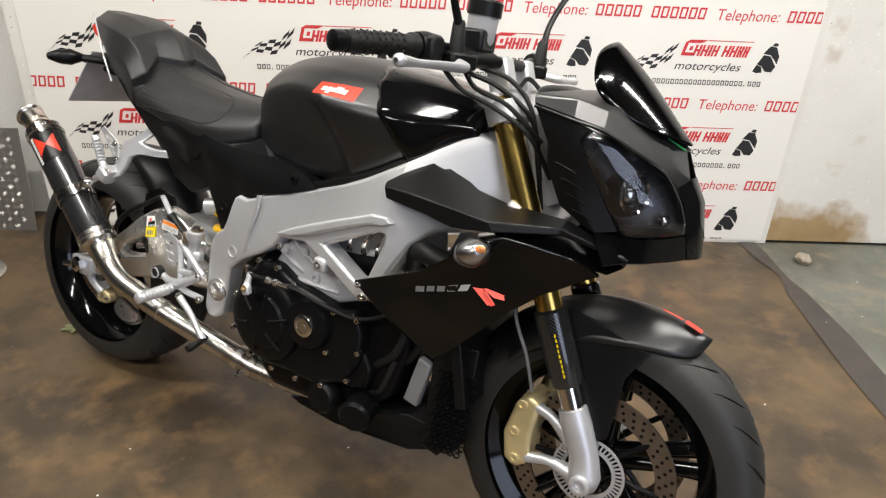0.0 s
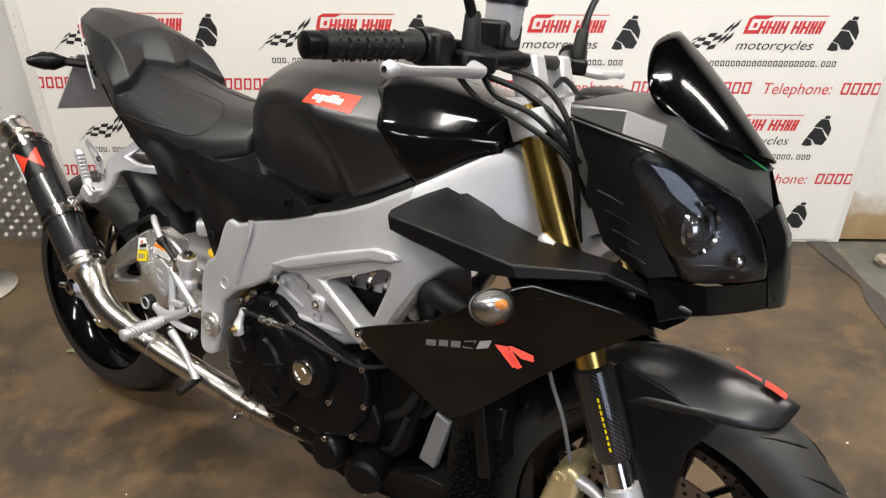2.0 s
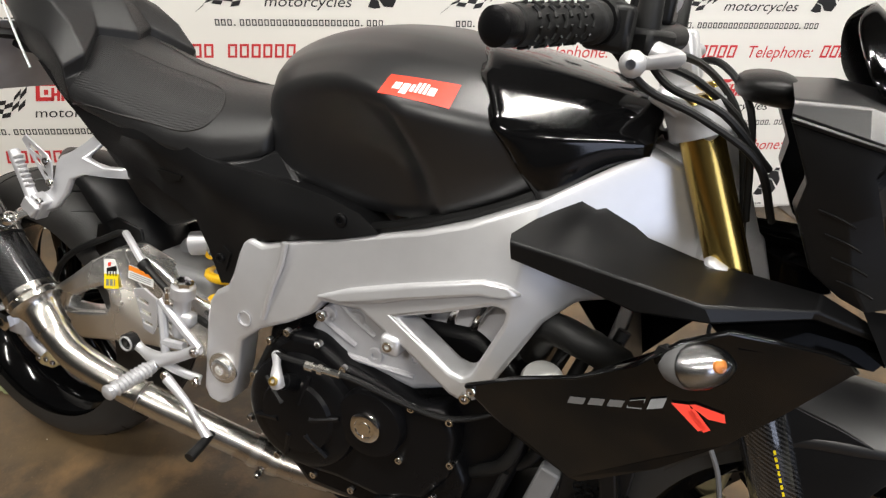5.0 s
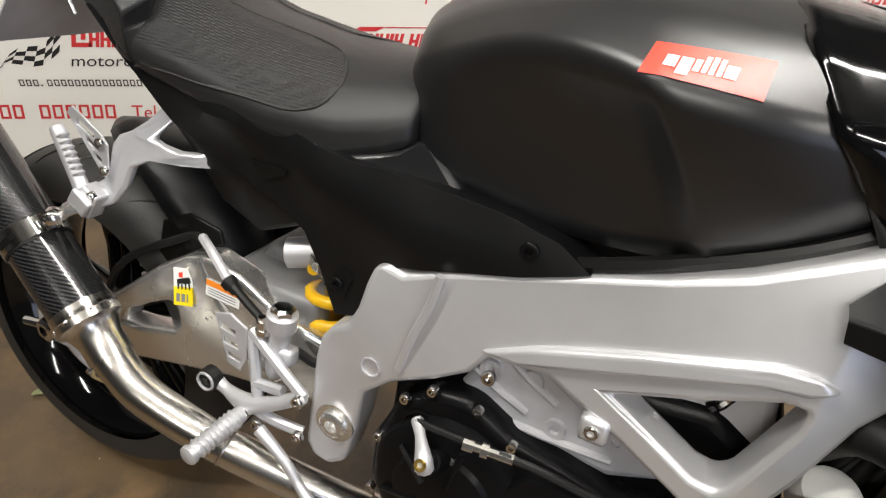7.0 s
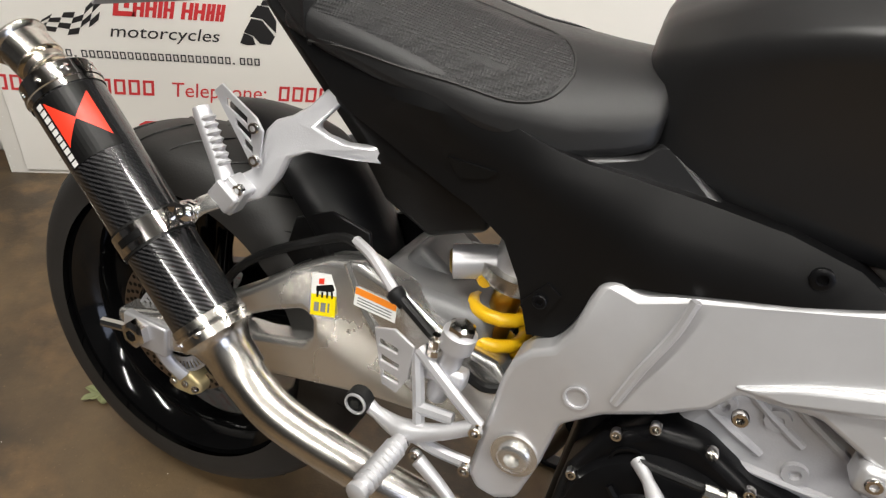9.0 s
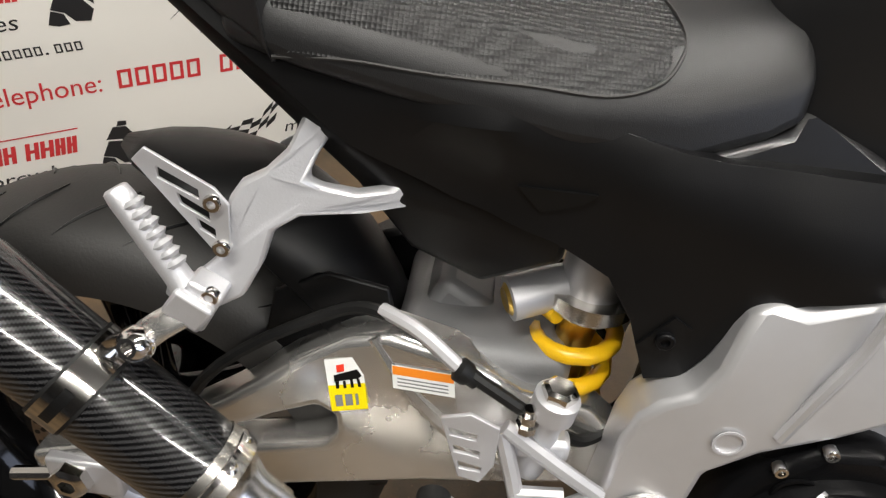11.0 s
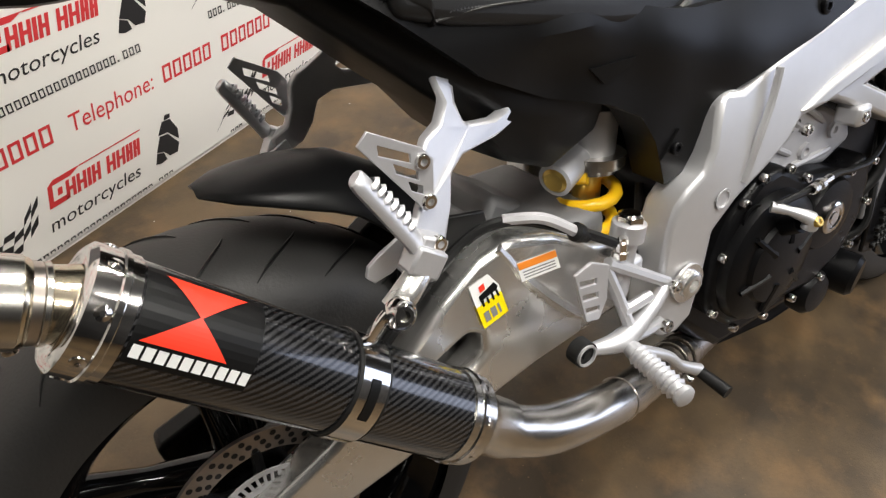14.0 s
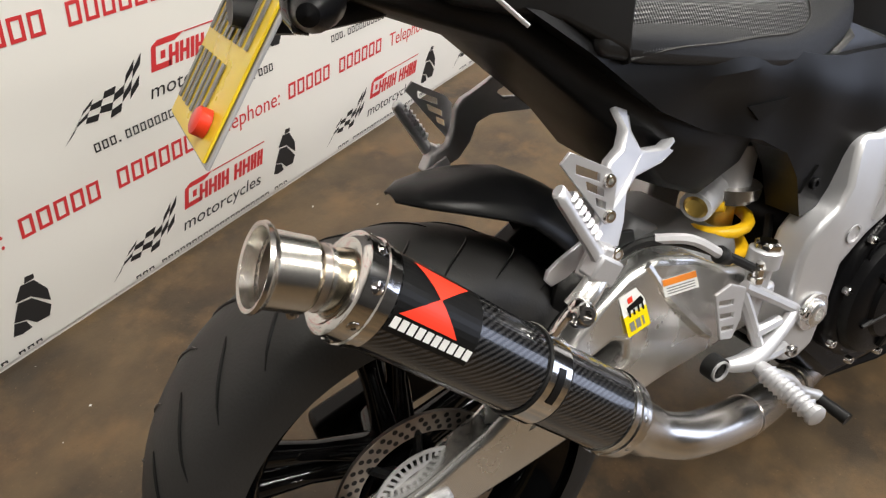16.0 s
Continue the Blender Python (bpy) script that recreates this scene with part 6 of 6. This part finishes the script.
# ---- fairing wings ----
py = near([(1.019, 0.586, 0.252), (1.301, 0.643, 0.228), (1.427, 0.69, 0.134), (1.381, 0.72, 0.178), (1.281, 0.742, 0.232), (1.162, 0.46, 0.180), (1.20, 0.68, 0.262), (1.10, 0.52, 0.21)])
panel = [(1.010, 0.588), (1.07, 0.612), (1.14, 0.643), (1.200, 0.685), (1.235, 0.718), (1.281, 0.740), (1.33, 0.732), (1.381, 0.720), (1.412, 0.706), (1.430, 0.690), (1.405, 0.678), (1.355, 0.650), (1.311, 0.611), (1.25, 0.545), (1.188, 0.478), (1.165, 0.455), (1.15, 0.462), (1.10, 0.502), (1.05, 0.545)]
for sg in (-1, 1):
    fp = part("fairing_panel", slab(panel, py, 0.012, side=sg), GLOSS, bike, "black side fairing panel", bevel=0.004, segs=3)
    bm = bmesh.new()
    lines = (((1.027, 0.200, 0.776), (1.088, 0.142, 0.827), (1.106, 0.118, 0.824), (1.174, 0.115, 0.783), (1.237, 0.125, 0.774), (1.364, 0.150, 0.776), (1.467, 0.120, 0.729)),
             ((1.029, 0.209, 0.768), (1.085, 0.217, 0.768), (1.125, 0.222, 0.767), (1.185, 0.226, 0.764), (1.249, 0.226, 0.758), (1.360, 0.174, 0.764), (1.468, 0.124, 0.727)),
             ((1.033, 0.206, 0.746), (1.085, 0.215, 0.742), (1.126, 0.220, 0.739), (1.182, 0.226, 0.730), (1.262, 0.228, 0.741), (1.360, 0.170, 0.752), (1.467, 0.121, 0.722)),
             ((1.055, 0.160, 0.748), (1.090, 0.165, 0.742), (1.130, 0.170, 0.738), (1.185, 0.170, 0.735), (1.262, 0.180, 0.736), (1.360, 0.130, 0.745), (1.460, 0.100, 0.722)))
    vs = [[bm.verts.new((x, sg * y, z)) for x, y, z in ln] for ln in lines]
    for p, q in zip(vs, vs[1:]):
        for i in range(6):
            bm.faces.new((p[i], p[i + 1], q[i + 1], q[i]))
    sc = part("air_scoop", bm, MATTE, bike, "matt black air scoop", smooth=25, bevel=0.004, segs=3)
    bm = bmesh.new()
    lip = ((1.258, 0.214, 0.739), (1.360, 0.150, 0.750), (1.466, 0.114, 0.722))
    deep = ((1.268, 0.195, 0.722), (1.370, 0.130, 0.722), (1.460, 0.104, 0.708))
    edge_low = ((1.293, 0.228, 0.722), (1.381, 0.172, 0.712), (1.440, 0.130, 0.696))
    vs = [[bm.verts.new((x, sg * y, z)) for x, y, z in ln] for ln in (lip, deep, edge_low)]
    for p, q in zip(vs, vs[1:]):
        for i in range(2):
            bm.faces.new((p[i], p[i + 1], q[i + 1], q[i]))
    part("duct_mouth", bm, GLOSS, sc, "dark gloss air duct")
    IM = Matrix.Translation((1.252, sg * 0.275, 0.712)) @ Matrix.Rotation(radians(38 * sg), 4, "Z") @ Matrix.Rotation(radians(-30), 4, "Y") @ Matrix.Diagonal((1.0, 1.0, 0.78, 1))

    def lamp_part(name, prof, m, parent, label=""):
        bm = lathe(prof, (0, 0, 0), (1, 0, 0), 22)
        bm.transform(IM)
        return part(name, bm, m, parent, label)

    ind = lamp_part("indicator", [(-0.040, 0.0), (-0.036, 0.010), (-0.022, 0.022), (-0.004, 0.0295), (0.004, 0.030), (0.004, 0)], DARKCAST, bike, "clear front indicator with an amber bulb")
    lamp_part("reflector", [(0.005, 0.0285), (0.014, 0.0255), (0.026, 0.017), (0.032, 0.008), (0.033, 0)], POLISH, ind)
    lamp_part("bulb", [(0.026, 0.0095), (0.034, 0.0085), (0.038, 0)], AMBER, ind, "amber bulb")
    lamp_part("lens", [(0.004, 0.030), (0.016, 0.029), (0.032, 0.022), (0.044, 0.010), (0.047, 0)], LENS, ind)
    part("stalk", tube([(1.225, sg * 0.235, 0.695), (1.245, sg * 0.268, 0.708)], [0.014, 0.010], 8, 2), MATTE, ind)
    # plain slanted marks where the model name stands
    if sg < 0:
        for i, (u, w, h) in enumerate(((1.135, 0.018, 0.016), (1.158, 0.016, 0.016), (1.179, 0.016, 0.016), (1.20, 0.016, 0.016), (1.221, 0.016, 0.015))):
            z = 0.600 + (u - 1.135) * 0.32
            bm = bmesh.new()
            for q in ([(u, z), (u + w, z + 0.005), (u + w + 0.002, z + h * 0.75 + 0.005), (u + 0.002, z + h * 0.75)],):
                bm.faces.new([bm.verts.new(press(fp, (a, -py(a, b), b), (0, 1, 0), 0.0008)) for a, b in q])
            part("plain_bar", bm, GREYTXT, fp)
        bm = bmesh.new()
        for q in ([(1.244, 0.640), (1.262, 0.642), (1.285, 0.622), (1.278, 0.618)], [(1.262, 0.642), (1.268, 0.644), (1.300, 0.640), (1.303, 0.632), (1.285, 0.632)], [(1.262, 0.634), (1.268, 0.640), (1.290, 0.622), (1.284, 0.618)]):
            bm.faces.new([bm.verts.new(press(fp, (a, -py(a, b), b), (0, 1, 0), 0.0012)) for a, b in q])
        part("red_flash", bm, RED, fp, "red slanted flash")
        for p in ((1.022, 0.583),):
            part("panel_screw", bolt(press(fp, (p[0], -py(*p), p[1]), (0, 1, 0)), (0, -1, 0), 0.006, 0.004), CHROME, fp)

# ---- nose, lamps and screen ----
def shell(rows, sides=(-1, 1)):
    """A skin over rows of points, on one or both sides of the middle plane."""
    bm = bmesh.new()
    for sg in sides:
        vs = [[bm.verts.new((x, sg * y, z)) for x, y, z in r] for r in rows]
        for i in range(len(vs) - 1):
            for j in range(len(vs[0]) - 1):
                bm.faces.new((vs[i][j], vs[i][j + 1], vs[i + 1][j + 1], vs[i + 1][j]))
    bmesh.ops.remove_doubles(bm, verts=bm.verts, dist=1e-5)
    return bm


def dome(outline, sg, d, heights):
    """A closed outline drawn in ring by ring towards its middle, each ring raised along d by its height."""
    pts = [Vector((x, sg * y, z)) for x, y, z in outline]
    mid = sum(pts, Vector()) / len(pts)
    d = Vector((d[0], sg * d[1], d[2])).normalized()
    bm = bmesh.new()
    rings = [[bm.verts.new(mid + (p - mid) * k + d * h) for p in pts] for k, h in heights]
    n = len(pts)
    for a, b in zip(rings, rings[1:]):
        for i in range(n):
            bm.faces.new((a[i], a[(i + 1) % n], b[(i + 1) % n], b[i]))
    top = bm.verts.new(mid + d * heights[-1][1])
    for i in range(n):
        bm.faces.new((rings[-1][i], rings[-1][(i + 1) % n], top))
    return bm


# the brow above the lamps: ridge, screen edge, crease and lower edge, from the side forward
brow = [
    [(1.285, 0, 0.985), (1.33, 0, 0.99), (1.38, 0, 0.985), (1.41, 0, 0.98), (1.455, 0, 0.955), (1.508, 0, 0.915)],
    [(1.278, 0.182, 0.974), (1.331, 0.130, 0.983), (1.36, 0.085, 0.979), (1.402, 0.060, 0.973), (1.457, 0.035, 0.937), (1.503, 0.016, 0.912)],
    [(1.279, 0.187, 0.970), (1.346, 0.172, 0.975), (1.391, 0.148, 0.964), (1.438, 0.107, 0.930), (1.494, 0.061, 0.889), (1.521, 0.031, 0.868)],
    [(1.280, 0.185, 0.957), (1.351, 0.190, 0.945), (1.398, 0.179, 0.936), (1.441, 0.141, 0.910), (1.473, 0.101, 0.889), (1.508, 0.060, 0.854)],
    [(1.282, 0.165, 0.954), (1.351, 0.172, 0.940), (1.393, 0.164, 0.928), (1.434, 0.128, 0.902), (1.465, 0.092, 0.882), (1.500, 0.054, 0.850)],
]
nose = part("nose_fairing", shell(brow), SATIN, bike, "satin black nose fairing", smooth=18, bevel=0.003, segs=2)
for sg in (-1, 1):
    part("panel_seam", tube([Vector((x + 0.001, sg * (y + 0.001), z - 0.003)) for x, y, z in brow[3]], 0.003, 6, 3), BLACKP, nose)
mask = [
    [(1.526, 0, 0.872), (1.520, 0.030, 0.868), (1.508, 0.060, 0.854)],
    [(1.549, 0, 0.833), (1.541, 0.030, 0.833), (1.526, 0.058, 0.827)],
    [(1.562, 0, 0.773), (1.554, 0.030, 0.773), (1.540, 0.056, 0.776)],
    [(1.566, 0, 0.735), (1.561, 0.019, 0.735), (1.548, 0.036, 0.733)],
]
part("front_mask", shell(mask), GLOSS, nose, "gloss black band round the lamps", smooth=30, bevel=0.004, segs=3)
chin = [
    [(1.540, 0.054, 0.777), (1.510, 0.080, 0.769), (1.474, 0.105, 0.763), (1.437, 0.128, 0.765), (1.405, 0.146, 0.768)],
    [(1.560, 0.019, 0.735), (1.525, 0.060, 0.727), (1.489, 0.092, 0.720), (1.462, 0.122, 0.719), (1.439, 0.168, 0.718)],
    [(1.530, 0, 0.732), (1.49, 0.030, 0.728), (1.45, 0.05, 0.724), (1.42, 0.07, 0.722), (1.40, 0.10, 0.722)],
]
part("chin", shell(chin), GLOSS, nose, "gloss black chin below the lamps", smooth=30, bevel=0.003, segs=2)
fin = [
    [(1.285, 0.130, 0.950), (1.280, 0.183, 0.954), (1.351, 0.187, 0.942), (1.383, 0.178, 0.931)],
    [(1.315, 0.125, 0.893), (1.312, 0.178, 0.895), (1.345, 0.187, 0.900), (1.367, 0.188, 0.912)],
    [(1.312, 0.115, 0.860), (1.311, 0.168, 0.863), (1.358, 0.180, 0.862), (1.384, 0.175, 0.878)],
    [(1.345, 0.110, 0.798), (1.343, 0.158, 0.800), (1.382, 0.165, 0.800), (1.412, 0.150, 0.822)],
    [(1.380, 0.100, 0.772), (1.379, 0.148, 0.776), (1.408, 0.147, 0.766), (1.440, 0.125, 0.772)],
]
for sg in (-1, 1):
    part("side_fin", shell(fin, (sg,)), MATTE, nose, "ribbed matt black panel beside the lamp", smooth=30, bevel=0.002)
lamp_edge = [(1.366, 0.188, 0.913), (1.370, 0.184, 0.927), (1.383, 0.176, 0.932), (1.415, 0.155, 0.920), (1.454, 0.120, 0.899), (1.485, 0.085, 0.882), (1.503, 0.069, 0.858), (1.522, 0.061, 0.827), (1.533, 0.058, 0.800), (1.536, 0.060, 0.779), (1.510, 0.080, 0.772), (1.474, 0.105, 0.766), (1.452, 0.118, 0.766), (1.438, 0.126, 0.776), (1.411, 0.150, 0.823), (1.382, 0.175, 0.879)]
OUTW = (0.72, 0.62, 0.30)
for sg in (-1, 1):
    for k in range(4):
        q = Vector((1.330 + 0.013 * k, sg * (0.176 - 0.005 * k), 0.870 - 0.024 * k))
        part("fin_rib", tube([q, q + Vector((0.020, sg * 0.004, -0.004)), q + Vector((0.036, sg * 0.003, -0.010))], 0.0016, 6, 3), MATTE, nose)
    hl = part("headlight", dome(lamp_edge, sg, OUTW, ((1.0, -0.002), (0.93, -0.012), (0.74, -0.020), (0.45, -0.026), (0.2, -0.028))), HOUSING, bike, "dark headlamp unit behind a clear lens", smooth=180)
    part("lamp_lens", dome(lamp_edge, sg, OUTW, ((1.0, 0.0), (0.97, 0.005), (0.88, 0.010), (0.70, 0.0155), (0.45, 0.019), (0.2, 0.020))), LENS, hl, "clear headlamp lens", smooth=180)
    cm = Vector((1.462, sg * 0.112, 0.838))
    fw = Vector((0.84, sg * 0.46, 0.12)).normalized()
    part("projector", lathe([(-0.035, 0.044), (-0.008, 0.041), (0.0, 0.036), (-0.002, 0.031), (-0.010, 0.027), (-0.014, 0.026)], cm - fw * 0.012, fw, 28), HOUSING, hl, "dark round projector surround")
    part("bulb_lens", lathe([(-0.016, 0.027), (-0.004, 0.023), (0.004, 0.013), (0.006, 0)], cm - fw * 0.012, fw, 24), CHROME, hl, "bright projector lens")
    part("projector_ring", lathe([(0.0, 0.030), (0.003, 0.0335), (0.0, 0.037)], cm - fw * 0.012, fw, 28), CHROME, hl)
    part("side_bulb", lathe([(-0.01, 0.010), (0.0, 0.010), (0.004, 0.006), (0.005, 0)], (1.505, sg * 0.078, 0.800), fw, 14), CHROME, hl)
    for a, b in (((1.392, 0.168, 0.915), (1.440, 0.122, 0.880)), ((1.400, 0.158, 0.872), (1.446, 0.120, 0.800)), ((1.450, 0.108, 0.782), (1.515, 0.070, 0.790))):
        a, b = Vector((a[0], sg * a[1], a[2])), Vector((b[0], sg * b[1], b[2]))
        part("housing_fin", tube([a - fw * 0.008, a.lerp(b, 0.5) - fw * 0.014, b - fw * 0.008], [0.002, 0.004, 0.002], 6, 3), HOUSING, hl)
    part("green_stripe", tube([(1.470, sg * 0.031, 0.930), (1.500, sg * 0.019, 0.914)], 0.0012, 6, 2), GREEN, nose)
screen_rows = [
    [(1.345, 0, 1.072), (1.335, 0.03, 1.066), (1.32, 0.05, 1.05)],
    [(1.385, 0, 1.045), (1.368, 0.06, 1.036), (1.335, 0.10, 1.012)],
    [(1.440, 0, 0.995), (1.415, 0.068, 0.990), (1.355, 0.118, 0.975)],
    [(1.490, 0, 0.940), (1.462, 0.055, 0.940), (1.415, 0.10, 0.945)],
    [(1.508, 0, 0.916), (1.495, 0.025, 0.920), (1.485, 0.038, 0.925)],
]
ws = part("windscreen", shell([[(x + 0.004, y, z + 0.006) for x, y, z in r] for r in screen_rows]), SMOKE, bike, "dark smoked fly screen", smooth=180, sub=2)
ws.modifiers.new("thick", "SOLIDIFY").thickness = 0.003

# ---- rear lamp, number plate and indicators ----
ht = part("plate_hanger", tube([(0.06, 0, 0.86), (-0.02, 0, 0.85), (-0.07, 0, 0.86)], [0.03, 0.024, 0.02], 10, 4, flat=(1, 0.6)), MATTE, bike, "matt black number plate hanger")
PM = pose(-0.076, 0.028, 0.820, 0, 36, 0)
nb = part("number_plate", box(-0.0015, 0.0015, -0.095, 0.095, -0.085, 0.085, m=PM), PLATEYEL, bike, "yellow rear number plate with plain dark bars", bevel=0.0008)
part("plate_back", box(0.0025, 0.006, -0.099, 0.099, -0.089, 0.089, m=PM), GREYCAST, nb, bevel=0.001)
for i in range(7):
    r, c = (0, i) if i < 4 else (1, i - 4)
    y0, z0 = 0.085 - c * 0.043, (0.010 if r == 0 else -0.065)
    for q in (y0, y0 - 0.024):
        part("plain_bar", box(-0.0035, -0.002, q - 0.009, q, z0, z0 + 0.055, m=PM), GREYTXT, nb)
rf = part("reflector", lathe([(0, 0.013), (0.010, 0.013), (0.012, 0.010), (0.012, 0)], PM @ Vector((-0.002, -0.060, -0.060)), PM.to_3x3() @ Vector((-1, 0, 0)), 16), RED, nb, "red screw cap")
for sg in (-1, 1):
    io, id_ = Vector((-0.022, sg * 0.105, 0.872)), Vector((-0.42, sg * 0.9, -0.06))
    st = part("rear_indicator", lathe([(-0.012, 0.008), (0.0, 0.013), (0.02, 0.021), (0.05, 0.017), (0.072, 0.008), (0.075, 0)], io, id_, 18), IRON, bike, "black rear indicator on a stalk")
    part("stalk", tube([(0.03, sg * 0.04, 0.868), io], 0.010, 8, 2), MATTE, st)
    lo = io + id_ * 0.032 + Vector((-0.012, 0, 0))
    part("lens", lathe([(-0.004, 0.021), (0.006, 0.019), (0.012, 0.010), (0.013, 0)], lo, (-1, -sg * 0.35, 0), 18), LENS, st)
    part("reflector", lathe([(-0.002, 0.018), (0.002, 0.012), (0.003, 0)], lo, (-1, -sg * 0.35, 0), 16), POLISH, st)
part("tail_lamp", slab([(-0.055, 0.955), (-0.04, 0.935), (0.02, 0.895), (0.03, 0.905), (-0.03, 0.965)], 0.05, 0.10), RED, bike, "red tail lamp", bevel=0.004)

# ---- side stand ----
ss = part("side_stand", tube([(0.62, 0.12, 0.27), (0.60, 0.20, 0.15), (0.585, 0.262, 0.070)], [0.012, 0.011, 0.010], 10, 4), IRON, bike, "black side stand")
part("stand_foot", box(0.56, 0.63, 0.25, 0.28, 0.058, 0.068), IRON, ss, bevel=0.003)
